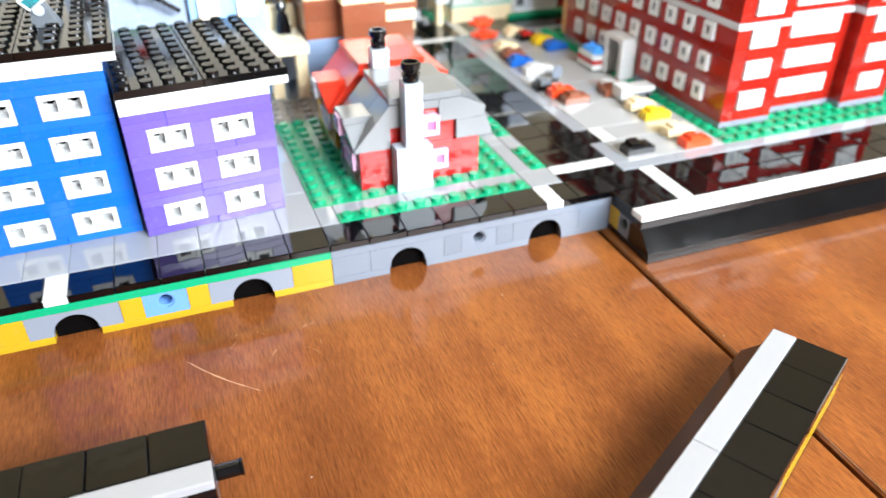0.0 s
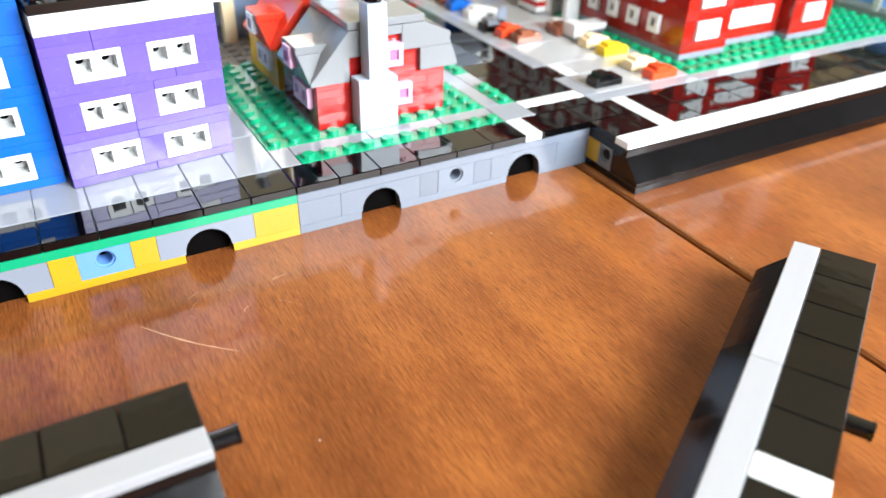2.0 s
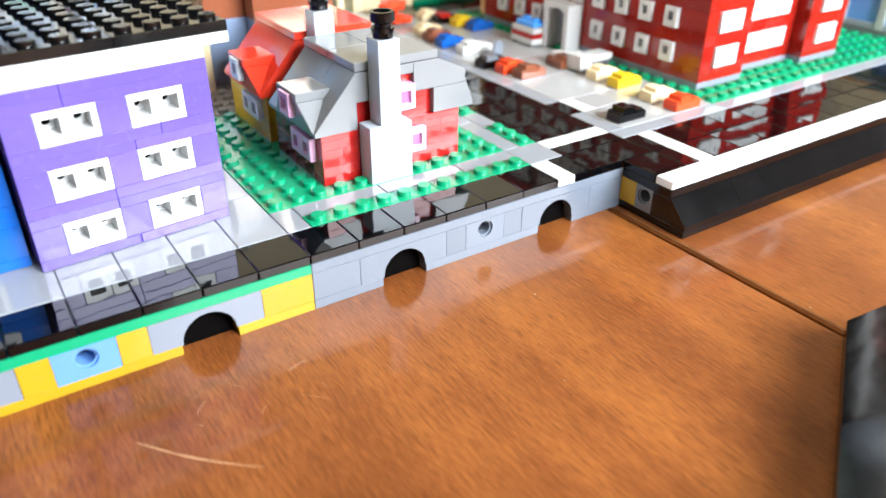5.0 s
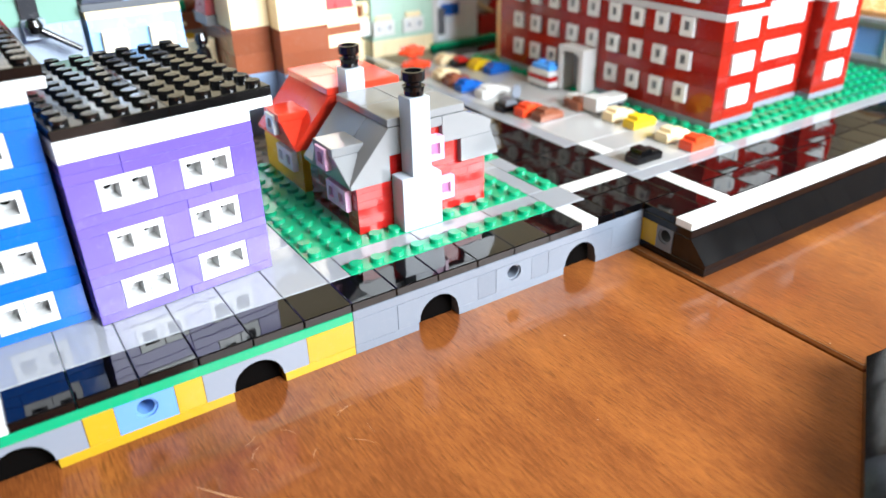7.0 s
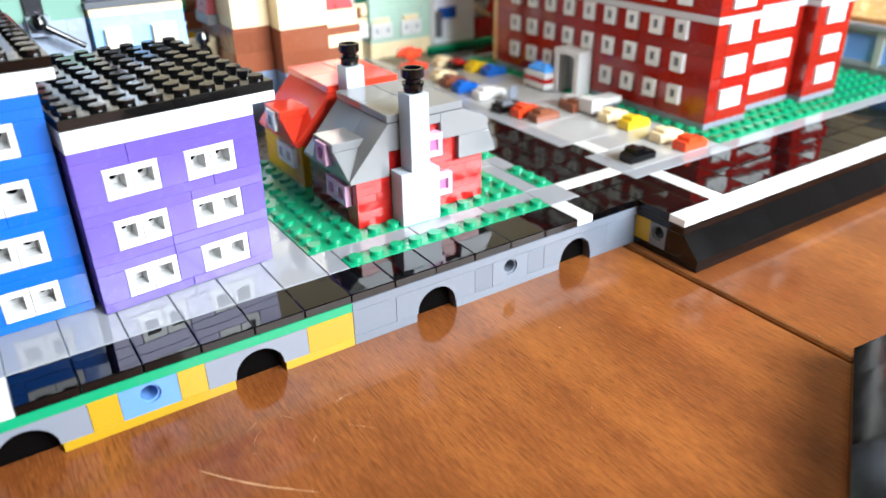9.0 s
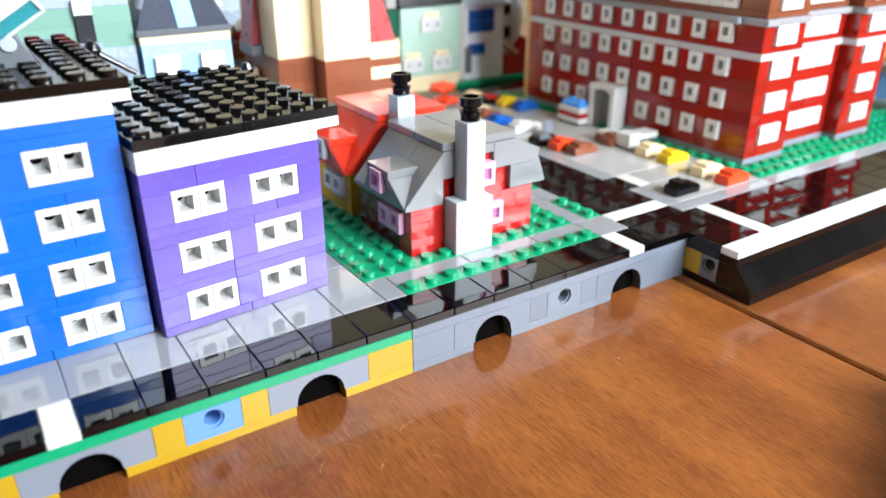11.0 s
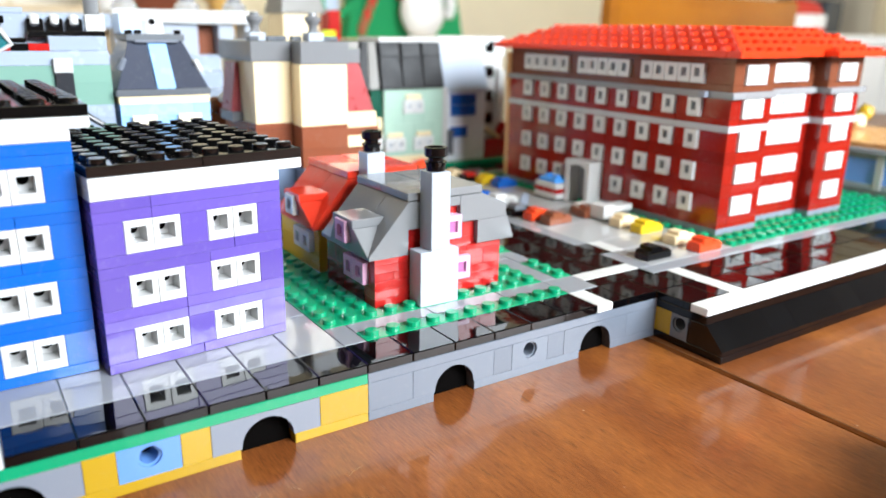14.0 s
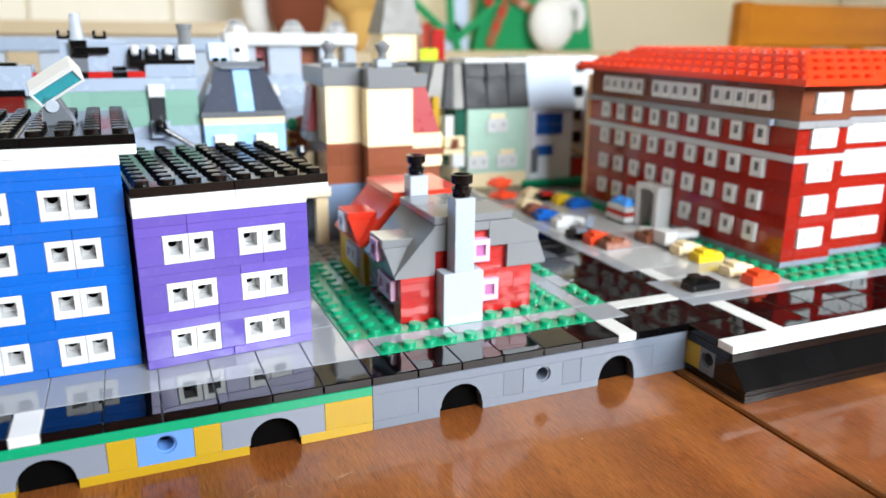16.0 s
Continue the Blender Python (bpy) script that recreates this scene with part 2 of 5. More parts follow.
def studs_into(verts, faces, places, z, n=14, r=0.0024, h=0.0017):
    for x, y in places:
        b = len(verts)
        for rad, zz in ((r, z), (r, z + h - 0.0002), (r - 0.0002, z + h)):
            for i in range(n):
                a = 2 * math.pi * i / n
                verts.append((x + rad * math.cos(a), y + rad * math.sin(a), zz))
        for k in (0, 1):
            for i in range(n):
                j = (i + 1) % n
                faces.append((b + k * n + i, b + k * n + j, b + (k + 1) * n + j, b + (k + 1) * n + i))
        faces.append(tuple(b + 2 * n + i for i in range(n)))
        if n >= 14:
            # the raised mark on top of a stud
            b, t = len(verts), z + h
            for zz, k in ((t - 0.0001, 1.0), (t + 0.00005, 0.7)):
                for u, v in ((-1, -1), (1, -1), (1, 1), (-1, 1)):
                    verts.append((x + u * 0.0016 * k, y + v * 0.0006 * k, zz))
            for i in range(4):
                j = (i + 1) % 4
                faces.append((b + i, b + j, b + 4 + j, b + 4 + i))
            faces.append((b + 4, b + 5, b + 6, b + 7))


def studded(nx, ny, h, mat, skip=(), n=14):
    """A plate nx by ny studs, h mm thick, its studs on top; corner at the origin, top at h."""
    key = ("studded", nx, ny, h, mat.name, tuple(sorted(skip)), n)
    if key not in MESHES:
        g = 0.00005
        bm = bmesh.new()
        bmesh.ops.create_cube(bm, size=1)
        bmesh.ops.scale(bm, vec=(nx * S - 2 * g, ny * S - 2 * g, h / 1000), verts=bm.verts)
        bmesh.ops.translate(bm, vec=(nx * S / 2, ny * S / 2, h / 2000), verts=bm.verts)
        bmesh.ops.bevel(bm, geom=bm.edges[:], offset=0.0002, segments=1, affect="EDGES", profile=0.5)
        verts = [tuple(v.co) for v in bm.verts]
        bm.verts.index_update()
        faces = [tuple(v.index for v in f.verts) for f in bm.faces]
        bm.free()
        places = [((i + 0.5) * S, (j + 0.5) * S) for i in range(int(nx)) for j in range(int(ny)) if (i, j) not in skip]
        studs_into(verts, faces, places, h / 1000, n)
        me = bpy.data.meshes.new("studded plate")
        me.from_pydata(verts, [], faces)
        me.materials.append(mat)
        MESHES[key] = me
    return MESHES[key]


def plate(parent, name, mat, x, y, nx, ny, z0, h=PL, skip=(), label="", n=14):
    return part(name, studded(nx, ny, h, mat, skip, n), mat, parent, label, (x * S, y * S, z0 / 1000))


def prism(points, depth, c=0.0):
    """A profile of (x, z) in metres drawn out along +y by depth."""
    bm = bmesh.new()
    f = bm.faces.new([bm.verts.new((x, 0, z)) for x, z in points])
    r = bmesh.ops.extrude_face_region(bm, geom=[f])
    bmesh.ops.translate(bm, vec=(0, depth, 0), verts=[v for v in r["geom"] if isinstance(v, bmesh.types.BMVert)])
    bmesh.ops.recalc_face_normals(bm, faces=bm.faces[:])
    if c:
        bmesh.ops.bevel(bm, geom=bm.edges[:], offset=c, segments=1, affect="EDGES", profile=0.5)
    return bm


def tube(r0, r1, h, n=20, c=0.0003):
    bm = bmesh.new()
    bmesh.ops.create_cone(bm, cap_ends=True, segments=n, radius1=r0, radius2=r1, depth=h)
    bmesh.ops.translate(bm, vec=(0, 0, h / 2), verts=bm.verts)
    if c:
        bmesh.ops.bevel(bm, geom=[e for e in bm.edges if abs(e.verts[0].co.z - e.verts[1].co.z) < 1e-6], offset=c, segments=1, affect="EDGES", profile=0.5)
    return bm


def lathe(profile, n=24):
    """A turned shape from (radius, z) pairs in metres."""
    bm = bmesh.new()
    rings = [[bm.verts.new((r * math.cos(2 * math.pi * i / n), r * math.sin(2 * math.pi * i / n), z)) for i in range(n)] for r, z in profile]
    for a, b in zip(rings, rings[1:]):
        for i in range(n):
            bm.faces.new((a[i], a[(i + 1) % n], b[(i + 1) % n], b[i]))
    bm.faces.new(rings[0][::-1])
    bm.faces.new(rings[-1])
    for f in bm.faces:
        f.smooth = False
    return bm


def frustum(lo, hi, z0, z1):
    """A tapering block: lo and hi are (x0, x1, y0, y1) in studs."""
    bm = bmesh.new()
    a = [bm.verts.new((x * S, y * S, z0 / 1000)) for x, y in ((lo[0], lo[2]), (lo[1], lo[2]), (lo[1], lo[3]), (lo[0], lo[3]))]
    b = [bm.verts.new((x * S, y * S, z1 / 1000)) for x, y in ((hi[0], hi[2]), (hi[1], hi[2]), (hi[1], hi[3]), (hi[0], hi[3]))]
    for i in range(4):
        j = (i + 1) % 4
        bm.faces.new((a[i], a[j], b[j], b[i]))
    bm.faces.new(a[::-1])
    bm.faces.new(b)
    bmesh.ops.recalc_face_normals(bm, faces=bm.faces[:])
    bmesh.ops.bevel(bm, geom=bm.edges[:], offset=0.0003, segments=1, affect="EDGES", profile=0.5)
    return bm


def pocket_brick(lx, lz, pw, ph, pz, depth, ly, mat):
    """A brick whose face (towards -y) has a square pocket."""
    key = ("pocket", lx, lz, pw, ph, pz, depth, ly, mat.name)
    if key not in MESHES:
        g = 0.00005
        bm = bmesh.new()
        x0, x1, z0, z1 = -lx / 2 + g, lx / 2 - g, 0, lz - g
        a, b, lo, hi = -pw / 2, pw / 2, pz - ph / 2, pz + ph / 2
        out = [bm.verts.new(p) for p in ((x0, 0, z0), (x1, 0, z0), (x1, 0, z1), (x0, 0, z1))]
        rim = [bm.verts.new(p) for p in ((a, 0, lo), (b, 0, lo), (b, 0, hi), (a, 0, hi))]
        deep = [bm.verts.new((v.co.x * 0.94, depth, pz + (v.co.z - pz) * 0.94)) for v in rim]
        back = [bm.verts.new((v.co.x, ly, v.co.z)) for v in out]
        for i in range(4):
            j = (i + 1) % 4
            bm.faces.new((out[i], out[j], rim[j], rim[i]))
            bm.faces.new((rim[i], rim[j], deep[j], deep[i]))
            bm.faces.new((out[j], out[i], back[i], back[j]))
        bm.faces.new(deep)
        bm.faces.new(back[::-1])
        bmesh.ops.recalc_face_normals(bm, faces=bm.faces[:])
        edge = [e for e in bm.edges if all(v.co.y < 1e-6 for v in e.verts) and
                all(abs(abs(v.co.x) - (lx / 2 - g)) < 1e-6 or v.co.z < 1e-6 or v.co.z > lz - 2 * g for v in e.verts)]
        bmesh.ops.bevel(bm, geom=edge, offset=0.0002, segments=1, affect="EDGES", profile=0.5)
        MESHES[key] = mesh_from("window_brick", bm, mat)
    return MESHES[key]


# Flat black disc; paints the shade inside a window brick's hole.
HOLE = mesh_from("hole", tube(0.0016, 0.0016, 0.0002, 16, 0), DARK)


def window_brick(parent, x, z, mat=WINWHITE, y=0.0, side="front"):
    """A one-stud window brick with a square pocket and a black disc for the shaded hole."""
    me = pocket_brick(S, 0.0096, 0.0044, 0.0047, 0.0052, 0.0058, S, mat)
    turn = (0, 0, 0) if side == "front" else (0, 0, -90)
    at = ((x + 0.5) * S, y * S, z / 1000) if side == "front" else (x * S, (y + 0.5) * S, z / 1000)
    w = part("window_brick", me, mat, parent, "", at, turn)
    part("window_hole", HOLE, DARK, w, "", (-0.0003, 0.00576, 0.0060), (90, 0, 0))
    return w


# ---- the room ----
FLOOR, CEIL = -0.75, 1.75
X0, X1, Y0, Y1 = -2.8, 2.9, -0.8, 1.75


def slab(name, mat, x0, x1, y0, y1, z0, z1, label, category, c=0.002):
    ob = part(name, block(x1 - x0, y1 - y0, z1 - z0, mat, c), mat, None, "", ((x0 + x1) / 2, (y0 + y1) / 2, (z0 + z1) / 2))
    return tagged(ob, label, category, "", "structure")


slab("floor", FLOORWOOD, X0 - 0.2, X1 + 0.2, Y0 - 0.2, Y1 + 0.2, FLOOR - 0.1, FLOOR, "brown wooden floor under the table", "floor")
slab("ceiling", CEILWHITE, X0 - 0.2, X1 + 0.2, Y0 - 0.2, Y1 + 0.2, CEIL, CEIL + 0.1, "plain warm cream painted ceiling of the room", "ceiling")


def holed_wall(name, axis, a0, a1, at0, at1, w0, w1, z0, z1, label, paint=CREAM):
    """A wall with one window opening through it, made of four butted pieces in one mesh."""
    bm = bmesh.new()
    for p0, p1, q0, q1 in ((a0, w0, FLOOR, CEIL), (w1, a1, FLOOR, CEIL), (w0, w1, FLOOR, z0), (w0, w1, z1, CEIL)):
        r = bmesh.ops.create_cube(bm, size=1)
        v = r["verts"]
        if axis == "x":
            bmesh.ops.scale(bm, vec=(p1 - p0, at1 - at0, q1 - q0), verts=v)
            bmesh.ops.translate(bm, vec=((p0 + p1) / 2, (at0 + at1) / 2, (q0 + q1) / 2), verts=v)
        else:
            bmesh.ops.scale(bm, vec=(at1 - at0, p1 - p0, q1 - q0), verts=v)
            bmesh.ops.translate(bm, vec=((at0 + at1) / 2, (p0 + p1) / 2, (q0 + q1) / 2), verts=v)
    ob = part(name, bm, paint)
    return tagged(ob, label, "wall", "", "structure")


holed_wall("wall_south", "x", X0 - 0.12, X1 + 0.12, Y0 - 0.12, Y0, 0.04, 0.88, 0.30, 0.74, "dark brown wall with a wide window opening", BACKPAINT)
slab("wall_north", CREAM, X0 - 0.12, X1 + 0.12, Y1, Y1 + 0.12, FLOOR, CEIL, "plain cream painted wall behind the sideboard", "wall")
# The west wall's opening is made up to hold the fill lamp.
holed_wall("wall_west", "y", Y0, Y1, X0 - 0.12, X0, -0.15, 1.25, 0.02, 1.22, "pale brown wall with an opening for added fill", WESTPAINT)
holed_wall("wall_east", "y", Y0, Y1, X1, X1 + 0.12, -0.65, 0.45, -0.08, 1.32, "cream wall with a window opening")


def window_frame(name, axis, w0, w1, at, z0, z1):
    bm = bmesh.new()
    t = 0.045
    mid = (w0 + w1) / 2
    for p0, p1, q0, q1 in ((w0, w0 + t, z0, z1), (w1 - t, w1, z0, z1), (mid - t / 2, mid + t / 2, z0 + t, z1 - t), (w0 + t, w1 - t, z0, z0 + t), (w0 + t, w1 - t, z1 - t, z1)):
        v = bmesh.ops.create_cube(bm, size=1)["verts"]
        if axis == "x":
            bmesh.ops.scale(bm, vec=(p1 - p0, 0.05, q1 - q0), verts=v)
            bmesh.ops.translate(bm, vec=((p0 + p1) / 2, at, (q0 + q1) / 2), verts=v)
        else:
            bmesh.ops.scale(bm, vec=(0.05, p1 - p0, q1 - q0), verts=v)
            bmesh.ops.translate(bm, vec=(at, (p0 + p1) / 2, (q0 + q1) / 2), verts=v)
    return tagged(part(name, bm, TRIMWHITE), "white painted window frame in the wall", "window", "", "structure")


window_frame("window_1", "x", 0.04, 0.88, Y0 - 0.07, 0.30, 0.74)
window_frame("window_2", "y", -0.65, 0.45, X1 + 0.07, -0.08, 1.32)
# Unseen frame added around the west fill lamp.
window_frame("window_3", "y", -0.15, 1.25, X0 - 0.07, 0.02, 1.22)

# ---- the table, two leaves with a joint between them ----
table = thing("dining_table", "varnished red-brown wooden table with a joint across", "table", (0, 0, FLOOR))
SEAM = 15.52 * S
TX0, TX1, TY0, TY1, TH = -0.75, 1.12, -0.60, 0.60, 0.028
for a, b in ((TX0, SEAM - 0.0009), (SEAM + 0.0009, TX1)):
    part("table_leaf", block(b - a, TY1 - TY0, TH, TABLEWOOD, 0.0012), TABLEWOOD, table, "", ((a + b) / 2, (TY0 + TY1) / 2, 0.75 - TH / 2))
for y in (TY0 + 0.08, TY1 - 0.08):
    part("apron", block(TX1 - TX0 - 0.2, 0.022, 0.09, TABLEWOOD, 0.002), TABLEWOOD, table, "", ((TX0 + TX1) / 2, y, 0.75 - TH - 0.045))
for x in (TX0 + 0.09, TX1 - 0.09):
    for y in (TY0 + 0.08, TY1 - 0.08):
        part("leg", lathe([(0.022, 0), (0.026, 0.02), (0.03, 0.35), (0.036, 0.6), (0.036, 0.75 - TH)]), TABLEWOOD, table, "", (x, y, 0))


def scratch(length, width, bend, seed):
    """A thin tapering scar, a little bent, standing hardly proud of the varnish."""
    rng = random.Random(seed)
    bm = bmesh.new()
    rows = []
    for i in range(13):
        k = i / 12
        w = width * (math.sin(math.pi * min(1, 0.08 + k * 0.9)) ** 0.7) * rng.uniform(0.45, 1.0)
        y, x = k * length, bend * math.sin(math.pi * k) + rng.uniform(-0.1, 0.1) * width
        rows.append([bm.verts.new(p) for p in ((x - w, y, 0), (x, y, 0.00005), (x + w, y, 0))])
    for a, b in zip(rows, rows[1:]):
        for i in (0, 1):
            bm.faces.new((a[i], a[i + 1], b[i + 1], b[i]))
    return bm


part("scratch", scratch(0.0335, 0.00032, 0.0012, 1), SCRATCH, table, "pale scratch in the varnish", (-7.5 * S, -3.4 * S, 0.75), (0, 0, -137))
rng = random.Random(8)
for i in range(9):
    part("scratch", scratch(rng.uniform(0.002, 0.009), rng.uniform(0.00004, 0.00009), rng.uniform(-0.0006, 0.0006), i), SCRATCH, table, "",
         (rng.uniform(-9.5, -1.5) * S, rng.uniform(-4.6, -1.2) * S, 0.75), (0, 0, rng.choice((-137, -60, -40, 20)) + rng.uniform(-25, 25)))
WORNEDGE = wallpaint("worn bare wood", (0.20, 0.085, 0.025), 0.5)
for i in range(12):
    w = (TY1 - TY0) / 12
    part("worn_edge", block(rng.uniform(0.0003, 0.0006), w, 0.0003, WORNEDGE, 0.00008), WORNEDGE, table, "worn pale edge of the joint", (SEAM + 0.0014, TY0 + w * (i + 0.5), 0.75))
# Black strip added under the joint in place of its shade.
part("joint_shadow_strip", block(0.03, TY1 - TY0 - 0.02, 0.006, DARK, 0), DARK, table, "black strip painting the shade below the table joint", (SEAM, (TY0 + TY1) / 2, 0.75 - TH - 0.0031))

# ---- base modules of the town ----
ARCH = {}


def arch_mesh(mat):
    """Four-stud arch brick, its opening two studs wide and cut through to the ground plate."""
    if mat.name not in ARCH:
        w, h, r = 4 * S - 0.00009, 0.0096 - 0.00004, 0.0077
        pts = [(0, 0), (w / 2 - r, 0)]
        for i in range(13):
            a = math.pi - math.pi * i / 12
            pts.append((w / 2 + r * math.cos(a), 0.0003 + r * math.sin(a) * 0.985))
        pts += [(w / 2 + r, 0), (w, 0), (w, h), (0, h)]
        bm = bmesh.new()
        n = len(pts)
        ring = [bm.verts.new((x, 0, z)) for x, z in pts]
        back = [bm.verts.new((x, S, z)) for x, z in pts]
        for i in range(n):
            j = (i + 1) % n
            bm.faces.new((ring[i], back[i], back[j], ring[j]))
        for vs, flip in ((ring, False), (back, True)):
            fan = []
            fan.append((vs[0], vs[1], vs[2], vs[-1]))
            fan.append((vs[-4], vs[-3], vs[-2], vs[-5]))
            for k in range(2, 2 + 12):
                corner = vs[-1] if k < 8 else vs[-2]
                fan.append((vs[k], vs[k + 1], corner))
            fan.append((vs[8], vs[-2], vs[-1]))
            for f in fan:
                try:
                    bm.faces.new(f if not flip else f[::-1])
                except ValueError:
                    pass
        bmesh.ops.recalc_face_normals(bm, faces=bm.faces[:])
        ARCH[mat.name] = mesh_from("arch_brick", bm, mat)
    return ARCH[mat.name]


def pin_brick_mesh(mat, long=2):
    """Brick with a round hole and its counterbore ring in the front."""
    w, h, zc, n = long * S - 0.00009, 0.0096 - 0.00004, 0.0058, 24
    bm = bmesh.new()
    out = []
    for i in range(n):
        a = 2 * math.pi * (i + 0.5) / n
        k = 1 / max(abs(math.cos(a)) / (w / 2), abs(math.sin(a)) / (h / 2))
        out.append((w / 2 + k * math.cos(a), h / 2 + k * math.sin(a)))
    for cx, cz in ((w, h), (0, h), (0, 0), (w, 0)):
        i = min(range(n), key=lambda q: (out[q][0] - cx) ** 2 + (out[q][1] - cz) ** 2)
        out[i] = (cx, cz)
    rings = [[bm.verts.new((x, 0, z)) for x, z in out]]
    for r, y in ((0.0031, 0), (0.0031, 0.0008), (0.0024, 0.0008), (0.0024, 0.0072)):
        rings.append([bm.verts.new((w / 2 + r * math.cos(2 * math.pi * (i + 0.5) / n), y, zc + r * math.sin(2 * math.pi * (i + 0.5) / n))) for i in range(n)])
    for a, b in zip(rings, rings[1:]):
        for i in range(n):
            bm.faces.new((a[i], a[(i + 1) % n], b[(i + 1) % n], b[i]))
    back = [bm.verts.new((v.co.x, S, v.co.z)) for v in rings[0]]
    for i in range(n):
        bm.faces.new((rings[0][(i + 1) % n], rings[0][i], back[i], back[(i + 1) % n]))
    bm.faces.new(back)
    bm.faces.new(rings[-1])
    bmesh.ops.recalc_face_normals(bm, faces=bm.faces[:])
    return mesh_from("pin_brick", bm, mat)


def base_front(m, plate_mat, brick_mat, arch_mat, pin_mat, top_mat):
    """The arcaded front of a sixteen-stud base."""
    for a, b in ((0, 3), (5, 11), (13, 16)):
        pc(m, "base_plate", plate_mat, a, b, 0, 1, 0, 3.2, c=0.12)
    for a, b in ((0, 2), (6, 7), (9, 10), (14, 16)):
        pc(m, "base_brick", brick_mat, a, b, 0, 1, 3.2, 12.8, c=0.12)
    for a in (2, 10):
        part("arch_brick", arch_mesh(arch_mat), arch_mat, m, "", (a * S + 0.000045, 0.000045, 0.0032))
    part("pin_brick", pin_brick_mesh(pin_mat), pin_mat, m, "brick with a round pin hole", (7 * S + 0.000045, 0.000045, 0.0032))
    # Black plate standing in for the shade deep in the pin hole.
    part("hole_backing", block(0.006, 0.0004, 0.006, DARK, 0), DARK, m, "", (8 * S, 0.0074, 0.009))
    pc(m, "top_plate", top_mat, 0, 16, 0, 16, 12.8, 16, c=0.12)
    # Black blocks added behind the arches in place of shade inside the base.
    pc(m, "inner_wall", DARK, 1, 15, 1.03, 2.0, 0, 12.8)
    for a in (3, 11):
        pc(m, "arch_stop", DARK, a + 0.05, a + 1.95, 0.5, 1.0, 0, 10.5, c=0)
    for nm, x0, x1, y0, y1 in (("side_wall", 0, 1, 1, 16), ("side_wall", 15, 16, 1, 16), ("back_wall", 1, 15, 15, 16)):
        pc(m, nm, brick_mat, x0, x1, y0, y1, 0, 12.8)


TZ0, TZ1 = 16.0, 19.2


def tile(m, mat, x0, x1, y0, y1, name="tile"):
    return pc(m, name, mat, x0, x1, y0, y1, TZ0, TZ1, gap=0.06, c=0.3)


# house plot with lawn, paths and a street corner
plot = thing("house_plot_base", "grey brick-built base with green lawn and black street tiles", "town base", (0, 0, 0))
base_front(plot, BASEGRAY, BASEGRAY, BASEGRAY, BASEGRAY, BASEGRAY)
for a in range(0, 12, 2):
    tile(plot, BLACKTILE, a, a + 2, 0, 2, "street_tile")
tile(plot, WHITE, 12, 13, 0, 2, "stop_line_tile")
tile(plot, BLACKTILE, 13, 14, 0, 2, "street_tile")
tile(plot, BLACKTILE, 14, 16, 0, 2, "street_tile")
tile(plot, BLACKTILE, 14, 16, 2, 3, "street_tile")
tile(plot, WHITE, 14, 16, 3, 4, "stop_line_tile")
for a in range(4, 16, 2):
    tile(plot, BLACKTILE, 14, 16, a, a + 2, "street_tile")
tile(plot, TILEGRAY, 0, 1, 2, 4, "path_tile")
for a, b in ((1, 5), (5, 9), (9, 12)):
    tile(plot, TILEGRAY, a, b, 3, 4, "path_tile")
tile(plot, TILEGRAY, 12, 14, 2, 4, "path_tile")
for a in range(4, 16, 4):
    tile(plot, TILEGRAY, 12, 13, a, a + 4, "path_tile")
plate(plot, "lawn_plate", GREEN, 1, 2, 6, 1, TZ0)
plate(plot, "lawn_plate", GREEN, 7, 2, 5, 1, TZ0)
plate(plot, "lawn_plate", GREEN, 13, 4, 1, 3, TZ0)
tile(plot, TILEGRAY, 13, 14, 7, 9, "path_tile")
plate(plot, "lawn_plate", GREEN, 13, 9, 1, 3, TZ0)
tile(plot, TILEGRAY, 13, 14, 12, 14, "path_tile")
plate(plot, "lawn_plate", GREEN, 13, 14, 1, 2, TZ0)
plate(plot, "lawn_plate", GREEN, 0, 4, 12, 6, TZ0)
plate(plot, "lawn_plate", GREEN, 0, 10, 12, 6, TZ0)

# apartment plot, rainbow coloured base
flats = thing("apartment_plot_base", "yellow, grey and blue brick base with street tiles", "town base", (-16 * S, 0, 0))
base_front(flats, YELLOW, YELLOW, LGRAY, LBLUE, GREEN)
for a in (0, 4, 6, 8, 10, 12, 14):
    tile(flats, BLACKTILE, a, a + (3 if a == 0 else 2), 0, 2, "street_tile")
tile(flats, WHITE, 3, 4, 0, 2, "stop_line_tile")
for a in range(0, 16, 2):
    for b in (2, 6, 10, 14):
        tile(flats, TILEGRAY, a, a + 2, b, min(b + 4, 16), "pavement_tile")

# the base farther along the street, beside the apartment plot
far_plot = thing("street_base", "brick base with black street tiles and grey pavement", "town base", (-32 * S, 0, 0))
base_front(far_plot, YELLOW, YELLOW, LGRAY, LGRAY, GREEN)
for a in range(0, 16, 2):
    tile(far_plot, BLACKTILE, a, a + 2, 0, 2, "street_tile")
    tile(far_plot, TILEGRAY, a, a + 2, 2, 16, "pavement_tile")


def plain_base(name, label, x, y, nx, ny, mat=LGRAY):
    m = thing(name, label, "town base", (x * S, y * S, 0))
    for nm, x0, x1, y0, y1 in (("front_wall", 0, nx, 0, 1), ("back_wall", 0, nx, ny - 1, ny), ("side_wall", 0, 1, 1, ny - 1), ("side_wall", nx - 1, nx, 1, ny - 1)):
        pc(m, nm, mat, x0, x1, y0, y1, 0, 12.8)
    pc(m, "top_plate", mat, 0, nx, 0, ny, 12.8, 16)
    return m


